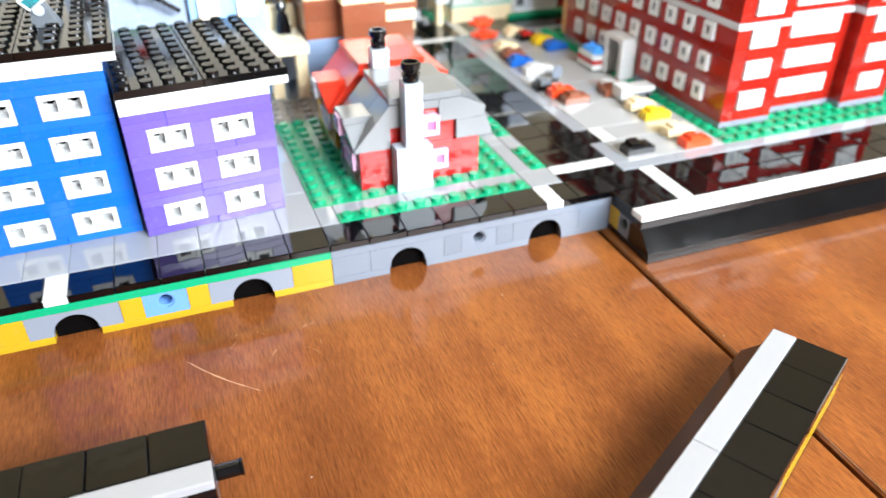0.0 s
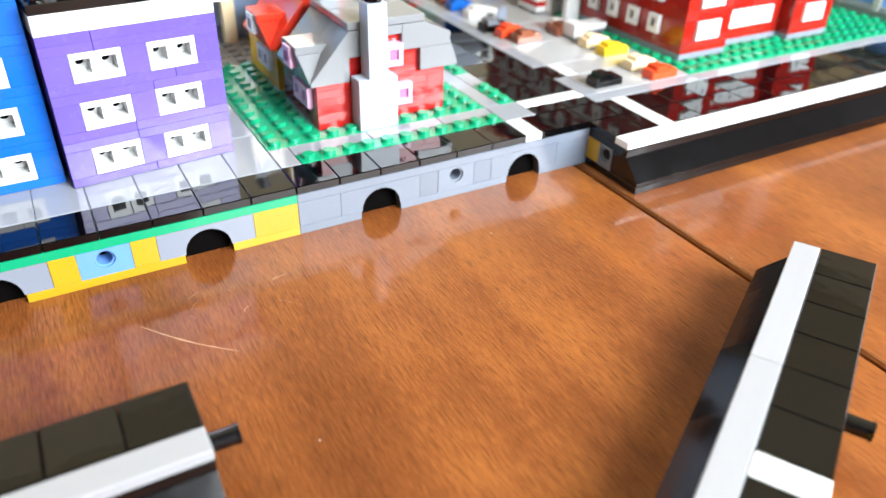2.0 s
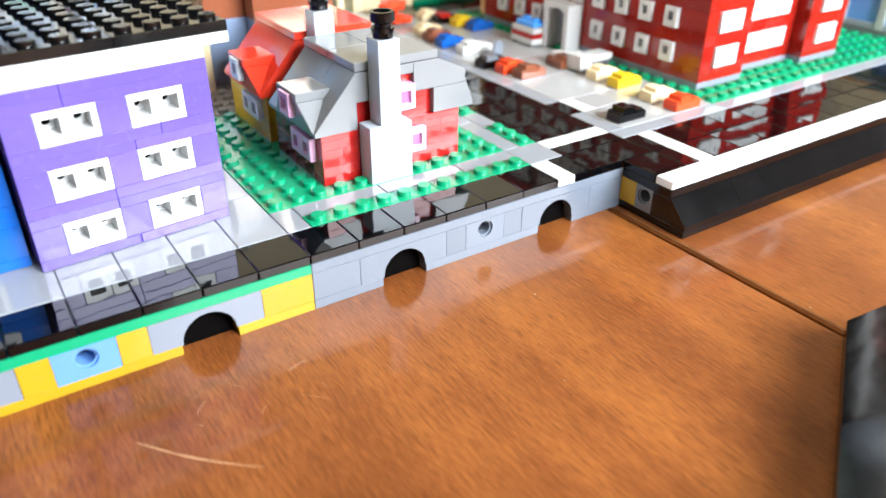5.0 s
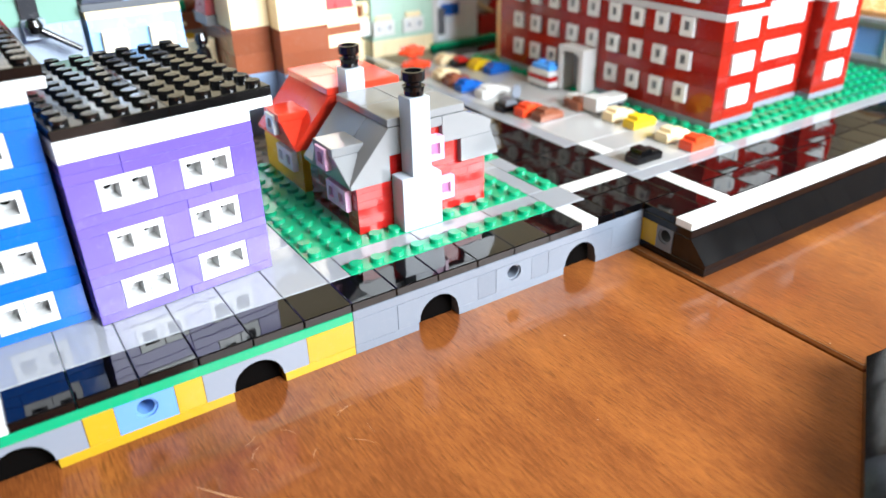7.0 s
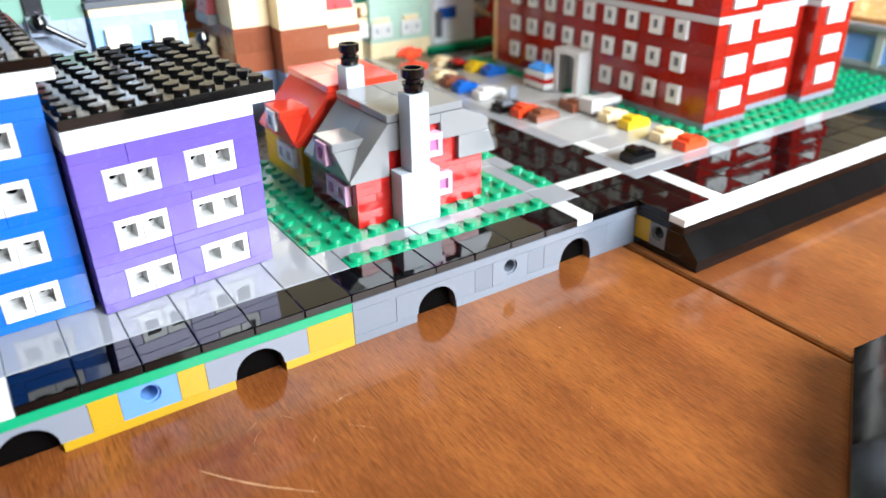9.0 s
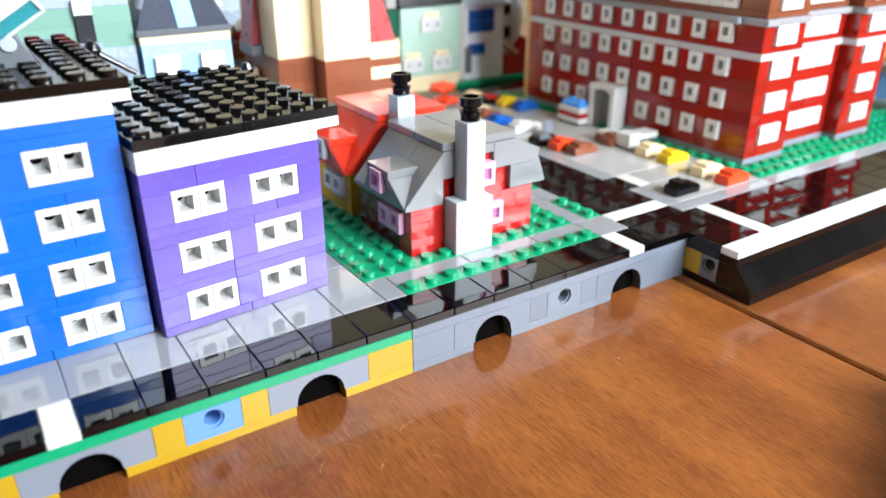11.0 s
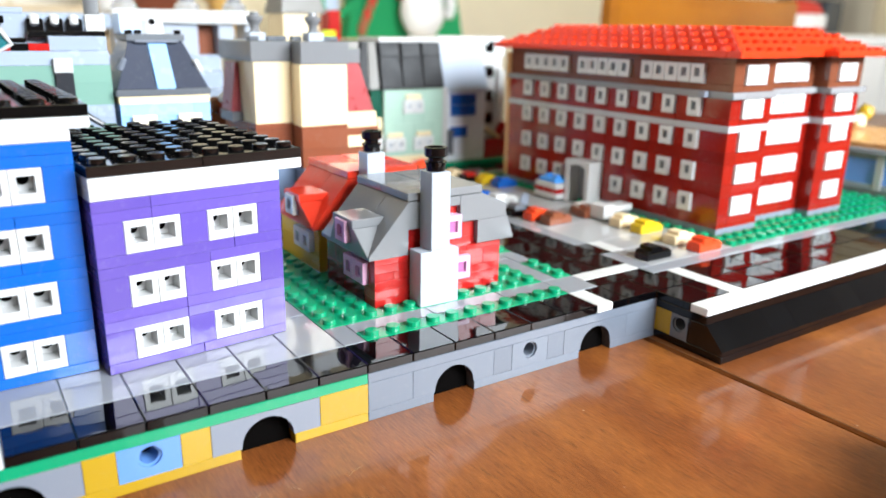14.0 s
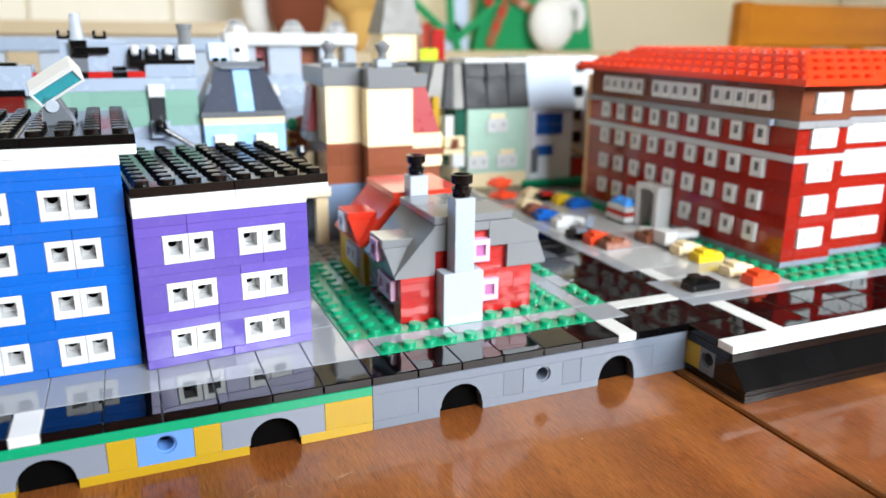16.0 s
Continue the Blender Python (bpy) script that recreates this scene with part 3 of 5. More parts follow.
# school plot: double size, with the car park
yard = plain_base("school_plot_base", "wide base with car park, lawn and black street tiles", 16, 0, 32, 32, LGRAY)
for a in range(0, 32, 2):
    tile(yard, BLACKTILE, 0, 2, a, a + 2, "street_tile") if a not in (2, 28) else None
tile(yard, BLACKTILE, 0, 2, 2, 3, "street_tile")
tile(yard, WHITE, 0, 2, 3, 4, "stop_line_tile")
tile(yard, BLACKTILE, 0, 2, 28, 29, "street_tile")
tile(yard, WHITE, 0, 2, 29, 30, "stop_line_tile")
tile(yard, BLACKTILE, 2, 3, 0, 2, "street_tile")
tile(yard, WHITE, 3, 4, 0, 2, "stop_line_tile")
for a in range(4, 32, 2):
    tile(yard, BLACKTILE, a, a + 2, 0, 2, "street_tile")
tile(yard, TILEGRAY, 2, 6, 2, 3, "path_tile")
for a in range(6, 32, 4):
    tile(yard, TILEGRAY, a, min(a + 4, 32), 2, 3, "path_tile")
tile(yard, TILEGRAY, 2, 3, 3, 6, "path_tile")
tile(yard, BLACKTILE, 2, 3, 6, 8, "street_tile")
tile(yard, WHITE, 3, 4, 6, 8, "stop_line_tile")
tile(yard, TILEGRAY, 2, 3, 8, 12, "path_tile")
for a, b in ((12, 16), (16, 20), (20, 24), (24, 29)):
    tile(yard, TILEGRAY, 2, 3, a, b, "path_tile")
for a, b in ((3, 6), (8, 12), (12, 16), (16, 20), (20, 24), (24, 28)):
    tile(yard, PARKGRAY, 3, 10, a, b, "car_park_tile")
tile(yard, PARKGRAY, 4, 10, 6, 8, "car_park_tile")
for a in (3, 11, 19):
    plate(yard, "lawn_plate", GREEN, 10, a, 1, 8, TZ0)
tile(yard, PARKGRAY, 3, 10, 28, 29, "car_park_tile")
plate(yard, "lawn_plate", GREEN, 10, 27, 1, 2, TZ0)
for a in range(2, 32, 5):
    tile(yard, TILEGRAY, a, a + 5, 29, 30, "path_tile")
tile(yard, BLACKTILE, 2, 3, 30, 32, "street_tile")
tile(yard, WHITE, 3, 4, 30, 32, "stop_line_tile")
for a in range(4, 32, 2):
    tile(yard, BLACKTILE, a, a + 2, 30, 32, "street_tile")
plate(yard, "lawn_plate", GREEN, 11, 3, 10, 3, TZ0)
plate(yard, "lawn_plate", GREEN, 21, 3, 11, 3, TZ0)
plate(yard, "lawn_plate", GREEN, 25, 6, 7, 22, TZ0)
pc(yard, "lawn_plate", GREEN, 11, 25, 6, 28, TZ0, TZ1)
pc(yard, "lawn_plate", GREEN, 11, 32, 28, 29, TZ0, TZ1)


# ---- street edge strips with a bevelled kerb ----
def edge_strip(label, at, turn, line, slopes, pins=(), paint=WHITE):
    """Sixteen studs by four: two studs of road, a white line, a sloping edge along -y."""
    e = thing("street_edge_strip", label, "street edge", at, turn, "street edge strips")
    n = 16
    pc(e, "base_plate", BLACK, 0, n, -4, 0, 0, 3.2)
    for a, b in ((1, 7), (9, 15)):
        pc(e, "base_brick", YELLOW, a, b, -1, 0, 3.2, 12.8)
    pc(e, "base_brick", YELLOW, 0, 1, -1, 0, 3.2, 12.8)
    pc(e, "base_brick", BLACK, 15, 16, -1, 0, 3.2, 12.8)
    part("pin_brick", pin_brick_mesh(DGRAY), DGRAY, e, "brick with a round pin hole", (9 * S, 0, 0.0032), (0, 0, 180))
    for x, t in ((0, -90), (16, 90)):
        part("pin_brick", pin_brick_mesh(DGRAY, 1), DGRAY, e, "brick with a round pin hole",
             (x * S, (-1 if t < 0 else -2) * S, 0.0032), (0, 0, t))
        pc(e, "base_brick", BLACK, min(x, 15), min(x, 15) + 1, -3, -2, 3.2, 12.8)
    pc(e, "base_brick", BLACK, 1, 15, -2, -1, 3.2, 12.8)
    pc(e, "base_brick", BLACK, 1, 15, -3, -2.5, 3.2, 12.8)
    pc(e, "top_plate", BLACK, 0, n, -3, 0, 12.8, 16)
    x = 0
    for w in slopes:
        prof = [(-4 * S, 0.0032), (-3 * S, 0.0032), (-3 * S, 0.0128), (-3 * S - 0.0002, 0.0128), (-4 * S, 0.0048)]
        bm = prism([(p, q) for p, q in prof], w * S - 0.00012)
        for v in bm.verts:
            v.co = (v.co.y, v.co.x, v.co.z)
        bmesh.ops.recalc_face_normals(bm, faces=bm.faces[:])
        part("kerb_slope", bm, BLACK, e, "", (x * S + 0.00006, 0, 0))
        x += w
    for a in range(0, n, 2):
        if line is not None and a <= line < a + 2:
            tile(e, WHITE, line, line + 1, -2, 0, "stop_line_tile")
            for q in range(a, a + 2):
                if q != line:
                    tile(e, BLACKTILE, q, q + 1, -2, 0, "street_tile")
        else:
            tile(e, BLACKTILE, a, a + 2, -2, 0, "street_tile")
    for a in range(0, n, 8):
        tile(e, paint, a, a + 8, -3, -2, "white_line_tile")
    for px, py, turn_z in pins:
        p = lathe([(0.0021, 0), (0.0024, 0.0006), (0.0024, 0.0068), (0.0026, 0.0072), (0.0026, 0.0078), (0.0018, 0.0079), (0.0017, 0.0055)], 16)
        part("connector_pin", p, BLACK, e, "black connector pin sticking out", (px * S, py * S, 0.009), (90, 0, turn_z))
    return e


edge_strip("black street edge strip with white line, joined to base", (16 * S, 0, 0), 0, 3, (4, 2, 4, 2, 4))
edge_strip("black street edge strip with white line, joined to base", (32 * S, 0, 0), 0, None, (4, 4, 4, 4))
# Loose strips: the shade on their white line is put into the tile colour.
edge_strip("loose black street edge strip with a pin, on the table", (-22.93 * S, -9.82 * S, 0), 0, None, (4, 4, 2, 2, 4), ((16, -1.5, 90),), SHADEDWHITE)
edge_strip("loose black street edge strip with white crossing line", (17.42 * S, -15.45 * S, 0), 209.6, 12, (2, 4, 4, 4, 2), ((8, 0, 180),), SHADEDWHITE)


# ---- apartment houses ----
def apartment(name, label, wall, floors, at, turn, overhang):
    h = thing(name, label, "toy building", at, turn)
    z = 0.0
    rng = random.Random(floors)
    pc(h, "wall_plate", wall, 0, 3.5, 0, 1, 0, 3.2)
    pc(h, "wall_plate", wall, 3.5, 7, 0, 1, 0, 3.2)
    z = 3.2
    for f in range(floors):
        for a in (0, 3, 6):
            pc(h, "wall_brick", wall, a, a + 1, 0, 1, z, z + 9.6, gap=0.045, c=0.12)
        for a in (1, 2, 4, 5):
            window_brick(h, a, z)
        for k in range(2):
            cut = rng.choice((2, 3, 4, 5))
            pc(h, "wall_plate", wall, 0, cut, 0, 1, z + 9.6 + 3.2 * k, z + 12.8 + 3.2 * k, gap=0.045, c=0.12)
            pc(h, "wall_plate", wall, cut, 7, 0, 1, z + 9.6 + 3.2 * k, z + 12.8 + 3.2 * k, gap=0.045, c=0.12)
        z += 16
    zz = 0.0
    while zz < z - 0.1:
        t = min(9.6, z - zz)
        for a, b in ((1, 5), (5, 10)):
            pc(h, "wall_brick", wall, 0, 1, a, b, zz, zz + t)
            pc(h, "wall_brick", wall, 6, 7, a, b, zz, zz + t)
        pc(h, "wall_brick", wall, 1, 6, 9, 10, zz, zz + t)
        zz += t
    pc(h, "cornice_plate", WHITE, 0, 7, 0, 10, z, z + 3.2)
    pc(h, "cornice_plate", WHITE, overhang - 8 + 7, overhang + 7 - 4, 0, 10, z + 3.2, z + 6.4, gap=0.02)
    pc(h, "cornice_plate", WHITE, overhang + 7 - 4, overhang + 7, 0, 10, z + 3.2, z + 6.4, gap=0.02)
    for a in (0, 4):
        plate(h, "roof_plate", ROOFBLACK, overhang - 1 + a, 0, 4, 10, z + 6.4, n=18)
    return h, z + 9.6


purple, _ = apartment("purple_apartment_house", "purple three-storey brick toy house with white windows", PURPLE, 3, (-8.33 * S, 3.98 * S, 0.0192), 5.5, 1.0)
blue, blue_top = apartment("blue_apartment_house", "blue four-storey brick toy house with white windows", BLUE, 4, (-15.55 * S, 4.60 * S, 0.0192), 1.4, 0.65)


# ---- cottages ----
LSTONE = plastic("pale grey plastic", (0.36, 0.395, 0.45), 0.16, 0.04)
BR = 9.6


def pane(parent, lx, lz, mat, inner, at, turn, deep=0.0026, pw=0.0036, ph=0.0036):
    w = part("window", pocket_brick(lx, lz, pw, ph, lz / 2, 0.0014, deep, mat), mat, parent, "", at, turn)
    part("pane", block(pw * 0.9, 0.0002, ph * 0.9, inner, 0), inner, w, "", (0, 0.00128, lz / 2))
    return w


def coursed(parent, mat, x0, x1, y0, y1, z0, z1, rng, step=3.2, along="x", name="wall_plate"):
    z = z0
    while z < z1 - 0.2:
        t = min(step, z1 - z)
        a, end = (x0, x1) if along == "x" else (y0, y1)
        while a < end - 0.05:
            b = min(end, a + rng.choice((1, 2, 2, 3, 4)))
            if end - b < 0.6:
                b = end
            if along == "x":
                pc(parent, name, mat, a, b, y0, y1, z, z + t, gap=0.02, c=0.1)
            else:
                pc(parent, name, mat, x0, x1, a, b, z, z + t, gap=0.03, c=0.15)
            a = b
        z += t


def cottage(label, at, wall, side, roof, trim, inner, seed):
    h = thing("cottage", label, "toy house", at, 0, "cottages on the lawn")
    rng = random.Random(seed)
    coursed(h, wall, 3, 10, 5, 6, 0, 1.87 * BR, rng)
    coursed(h, wall, 4.77, 8.84, 5.3, 6, 1.87 * BR, 2.84 * BR, rng)
    coursed(h, wall, 5.77, 7.83, 5.3, 6, 2.84 * BR, 3.9 * BR, rng)
    coursed(h, side, 3, 4, 6, 10, 0, 1.87 * BR, rng, 9.6, "y", "wall_brick")
    coursed(h, side, 9, 10, 6, 10, 0, 1.87 * BR, rng, 9.6, "y", "wall_brick")
    coursed(h, side, 4, 9, 9, 10, 0, 1.87 * BR, rng, 9.6, "x", "wall_brick")
    coursed(h, side, 4.77, 8.84, 9, 9.98, 1.87 * BR, 2.84 * BR, rng, 9.6, "x", "wall_brick")
    coursed(h, side, 5.77, 7.83, 9, 9.98, 2.84 * BR, 3.9 * BR, rng, 9.6, "x", "wall_brick")

    def roofpart(name, prof, y0, y1):
        bm = prism([(x * S, z * BR / 1000) for x, z in prof], (y1 - y0) * S - 0.00008, 0.00015)
        return part(name, bm, roof, h, "", (0, y0 * S, 0))

    for y0, y1 in ((5, 7), (7, 10)):
        roofpart("roof_slope", [(2.73, 1.87), (4.76, 1.87), (4.76, 2.86), (5.76, 2.86), (5.76, 3.93), (4.78, 3.93), (2.73, 2.03)], y0, y1)
    for y0, y1 in ((5, 7.5), (7.5, 10)):
        roofpart("roof_slope", [(8.62, 1.88), (10.8, 1.88), (10.8, 2.02), (10.42, 2.85), (8.62, 2.85)], y0, y1)
    for y0, y1 in ((5, 8), (8, 10)):
        roofpart("roof_slope", [(7.6, 2.86), (10.41, 2.86), (10.30, 3.11), (10.36, 3.12), (10.36, 3.36), (8.86, 3.93), (7.6, 3.93)], y0, y1)
    roofpart("gable_plate", [(6.35, 3.56), (7.59, 3.56), (7.59, 3.93), (6.35, 3.93)], 5.0, 6.0)
    for x0, x1 in ((4.72, 6.7), (6.7, 8.86)):
        for y0, y1 in ((5, 7.5), (7.5, 10)):
            pc(h, "ridge_tile", roof, x0, x1, y0, y1, 3.95 * BR, 4.27 * BR, c=0.3)
    # dormer on the long side, its cheeks sloping down to the eave
    part("dormer", frustum((2.70, 4.2, 5.02, 9.0), (2.48, 4.2, 6.02, 8.0), 1.95 * BR, 2.95 * BR), roof, h)
    pc(h, "dormer_roof", roof, 2.42, 4.05, 6, 8, 2.95 * BR, 3.29 * BR, c=0.3)
    pane(h, S, 0.0082, trim, inner, (2.28 * S, 7.0 * S, 2.33 * BR / 1000), (0, 0, -90), 0.0024, 0.0040, 0.0042)
    for y in (6.08, 7.08):
        pane(h, S * 0.99, 0.0084, trim, inner, (2.7 * S, y * S, 0.82 * BR / 1000), (0, 0, -90), 0.0026, 0.0038, 0.0042)
    pane(h, S * 0.98, 0.0090, trim, inner, (7.08 * S, 5 * S - 0.0016, 2.28 * BR / 1000), (0, 0, 0), 0.0042, 0.0042, 0.0046)
    pane(h, S * 0.98, 0.0090, trim, inner, (7.55 * S, 5 * S - 0.0024, 0.60 * BR / 1000), (0, 0, 0), 0.0026, 0.0042, 0.0046)
    pane(h, S * 0.9, 0.0086, WHITE, inner, (10 * S + 0.0024, 6.6 * S, 0.1 * BR / 1000), (0, 0, 90))
    # chimney
    c = part("chimney", block(2.05 * S, S - 0.0001, 2.15 * BR / 1000, LSTONE, 0.0002), LSTONE, h, "pale grey chimney with a black pot", (5.83 * S, 4.5 * S, 2.15 * BR / 2000))
    part("chimney_shaft", block(1.0 * S, 1.0 * S - 0.0001, 2.97 * BR / 1000, LSTONE, 0.0002), LSTONE, c, "", (0.02 * S, 0, (1.075 + 1.485) * BR / 1000))
    part("chimney_pot", lathe([(0.0029, 0), (0.0034, 0.0002), (0.0035, 0.0018), (0.0040, 0.0034), (0.0036, 0.0033), (0.0027, 0.0029), (0.0027, 0.0047), (0.0036, 0.0050), (0.0041, 0.0056), (0.0041, 0.0082), (0.0039, 0.0085), (0.0029, 0.0085), (0.0026, 0.0050)], 20),
         BLACK, c, "black ribbed chimney pot", (0.02 * S, 0, (1.075 + 2.97) * BR / 1000))
    return h


COTRED = plastic("bright red cottage roof plastic", (0.62, 0.036, 0.016), 0.13, 0.05)
# The red cottage's side bricks are red with their shade painted in.
cottage("red brick toy cottage with grey roof and chimney", (0, 0, 0.0192), RED, DRED, MGRAY, PINK, DPINK, 3)
cottage("mustard toy cottage with bright red roof and chimney", (0, 6 * S, 0.0192), OLIVE, OLIVE, COTRED, WHITE, MGRAY, 4)

# ---- school ----
SCHRED = plastic("school red plastic", (0.23, 0.009, 0.005), 0.10, 0.10)
ROOFRED = plastic("bright red roof plastic", (0.62, 0.034, 0.006), 0.2, 0.06)
SCHBROWN = plastic("school brown plastic", (0.14, 0.042, 0.020), 0.14, 0.10)
SCHGRAY = plastic("grey string course plastic", (0.22, 0.22, 0.225), 0.2, 0.08)
OCHRE = plastic("ochre plastic", (0.52, 0.27, 0.10), 0.25, 0.06)
SCHPALE = plastic("pale grey string course plastic", (0.42, 0.42, 0.43), 0.2, 0.06)
school = thing("school_building", "red five-storey brick toy school with white windows", "toy building", (27 * S, 5 * S, 0.0192))


def school_pane(x, y, z, side):
    if side == "left":
        w = part("window", pocket_brick(S * 0.98, 0.0092, 0.0031, 0.0042, 0.0050, 0.0012, 0.0034, WHITE), WHITE, school, "", (x * S - 0.0022, (y + 0.5) * S, (z + 0.2) / 1000), (0, 0, -90))
        part("pane", block(0.0029, 0.0002, 0.0040, DGRAY, 0), DGRAY, w, "", (0, 0.00115, 0.0050))
    else:
        w = part("window", pocket_brick(S * 0.995, 0.0094, 0.0024, 0.0032, 0.0052, 0.0007, 0.0030, WHITE), WHITE, school, "", ((x + 0.5) * S, y * S - 0.0014, (z + 0.1) / 1000), (0, 0, 0))
        # Grey plate paints the recess shade that washes out in the white pocket.
        part("pane", block(0.0022, 0.0002, 0.0030, LSTONE, 0), LSTONE, w, "", (0, 0.00062, 0.0052))


def run(mat, x0, x1, y0, y1, z0, z1, cuts, name="wall_brick"):
    """A course cut into pieces along its longer side."""
    longx = (x1 - x0) >= (y1 - y0)
    a, end, i = (x0, x1, 0) if longx else (y0, y1, 0)
    while a < end - 0.01:
        b = min(end, a + cuts[i % len(cuts)])
        i += 1
        if longx:
            pc(school, name, mat, a, b, y0, y1, z0, z1, gap=0.03, c=0.15)
        else:
            pc(school, name, mat, x0, x1, a, b, z0, z1, gap=0.03, c=0.15)
        a = b


def school_course(mat, z0, z1, out=0.0, cuts=(4, 6, 3)):
    run(mat, 0 - out, 1, -out, 21, z0, z1, cuts)
    run(mat, 1, 4, -out, 1, z0, z1, cuts)
    run(mat, 4, 10, 1 - out, 2, z0, z1, cuts)
    run(mat, 10, 14 + out, -out, 1, z0, z1, cuts)
    run(mat, 13, 14 + out, 1, 21, z0, z1, (10, 10))
    run(mat, 1, 13, 20, 21, z0, z1, (6, 6))


school_course(LGRAY, 0, 3.2)
for k in range(5):
    z = 9.6 + 16 * k
    mat = SCHBROWN if k == 4 else SCHRED
    if k == 4:
        school_course(mat, 70.4, 73.6)
        school_course(mat, 83.2, 86.4, 0, (5, 4, 6))
    elif k == 3:
        school_course(SCHRED, 54.4, 57.6)
    elif k == 0:
        school_course(mat, 3.2, 9.6)
    else:
        school_course(mat, z - 6.4, z, 0, (3, 6, 4) if k % 2 else (6, 4, 3))
    school_course(mat, z, z + 9.6, 0, (2, 4, 4))
    if k < 4:
        for i in range(9):
            if not (k == 0 and i in (4, 5)):
                school_pane(0, 2 + 2 * i, z, "left")
    else:
        for a in (2, 8, 14):
            for i in range(5):
                school_pane(0, a + i, z, "left")
    for a, y in ((1, 0), (2, 0), (5, 1), (6, 1), (7, 1), (8, 1), (11, 0), (12, 0)):
        school_pane(a, y, z, "front")
school_course(SCHPALE, 51.2, 54.4, 0.12, (6, 8))
school_course(SCHGRAY, 67.2, 70.4, 0.3, (6, 8))
part("cornice_clip", block(0.003, 0.004, 0.003, LGRAY, 0.0003), LGRAY, school, "", (-0.6 * S, 1.6 * S, 0.0688))
for k in range(4):
    nx, ny = 16 - 2 * k, 23 - 2 * k
    hidden = {(i, j) for i in range(1, nx - 1) for j in range(1, ny - 1)}
    if k == 0:
        hidden |= {(i, 0) for i in range(6, 10)}
        part("roof_plate", studded(16, 22, PL, ROOFRED, {(i, j) for i in range(1, 15) for j in range(0, 21)}, 10), ROOFRED, school, "", (-S, 0, 0.0864))
        for x in (-1, 9):
            part("roof_plate", studded(6, 1, PL, ROOFRED, (), 10), ROOFRED, school, "", (x * S, -S, 0.0864))
    else:
        part("roof_plate", studded(nx, ny, PL, ROOFRED, hidden if k < 3 else (), 10), ROOFRED, school, "", ((-1 + k) * S, (-1 + k) * S, (86.4 + 3.2 * k) / 1000))

pc(school, "back_corner", OCHRE, -0.05, 1, 21.0, 21.5, 3.2, 83)

# school porch
porch = thing("school_porch", "white arched toy porch at the school entrance", "toy porch", (27 * S, 19 * S, 0.0192))
for y in (15.0, 17.05):
    part("post", block(1.35 * S, 0.45 * S, 0.0205, WHITE, 0.0003), WHITE, porch, "", (-0.65 * S, (y + 0.225 - 19) * S, 0.01025))
bm = prism([(-1.25 * S, 0), (-0.8 * S, 0)] + [(0.8 * S * math.cos(math.pi - math.pi * i / 8), 0.0022 * math.sin(math.pi * i / 8)) for i in range(1, 8)] + [(0.8 * S, 0), (1.25 * S, 0), (1.25 * S, 0.0045), (-1.25 * S, 0.0045)], 1.35 * S)
part("arch", bm, WHITE, porch, "", (-1.325 * S, (16.25 - 19) * S, 0.0205), (0, 0, -90))
part("door", block(0.0012, 1.58 * S, 0.020, MGRAY, 0.0002), MGRAY, porch, "grey recessed door", (-0.25 * S, (16.25 - 19) * S, 0.0101))


# ---- parked toy cars ----
CARYELLOW = plastic("bright yellow plastic", (0.64, 0.42, 0.012), 0.18, 0.05)
BUSBLUE = plastic("bright azure plastic", (0.07, 0.32, 0.80), 0.18, 0.05)
def car(label, x, y, body, cab, length=1.95, turn=0, tall=0.85, name="toy_car"):
    c = thing(name, label, "toy car", (x * S, y * S, 0.0192), turn, "cars in the car park")
    w = 1.0 * S
    l = length * S
    part("body", block(l, w, 0.0034, body, 0.0003), body, c, "", (0, 0, 0.0017))
    part("cabin", frustum((-0.74 * length / 2, 0.36 * length / 2, -0.49, 0.49), (-0.66 * length / 2, 0.06 * length / 2, -0.45, 0.45), 3.4, 3.4 + 3.4 * tall), cab, c)
    part("bonnet", frustum((0.30 * length / 2, 0.92 * length / 2, -0.47, 0.47), (0.34 * length / 2, 0.80 * length / 2, -0.42, 0.42), 3.4, 4.5), body, c)
    part("boot", block(l * 0.12, w * 0.9, 0.0011, body, 0.0002), body, c, "", (-0.43 * l, 0, 0.00395))
    return c


car("black toy car on the car park tiles", 20.15, 3.95, BLACK, BLACK)
car("orange red toy car on the car park tiles", 24.05, 3.55, ORANGE, ORANGE)
car("tan toy car on the car park tiles", 24.0, 5.3, TAN, TAN)
car("yellow toy car on the car park tiles", 24.2, 8.1, CARYELLOW, CARYELLOW)
car("tan toy car on the car park tiles", 24.2, 9.9, TAN, TAN)
car("brown toy car on the car park tiles", 20.6, 12.6, BROWN, BROWN)
car("orange red toy car on the car park tiles", 20.3, 14.0, ORANGE, ORANGE)
car("black toy car on the car park tiles", 19.9, 15.6, BLACK, DGRAY)
car("white toy car on the car park tiles", 20.9, 18.9, WHITE, WHITE, 2.4)
car("blue toy car on the car park tiles", 20.4, 21.1, BLUE, BLUE)
car("brown toy car on the car park tiles", 20.6, 23.0, BROWN, BROWN)
car("tan toy car on the car park tiles", 20.9, 24.8, TAN, TAN)
car("blue toy car on the car park tiles", 24.9, 23.7, BLUE, BLUE)
car("yellow toy car on the car park tiles", 24.6, 25.4, CARYELLOW, CARYELLOW)
car("black toy car on the car park tiles", 23.9, 26.9, BLACK, RED)
car("tan toy car on the car park tiles", 23.4, 28.4, TAN, TAN)
car("brown toy car on the car park tiles", 24.2, 13.6, BROWN, WHITE)
car("brown toy car on the car park tiles", 24.0, 12.9, BROWN, BROWN)

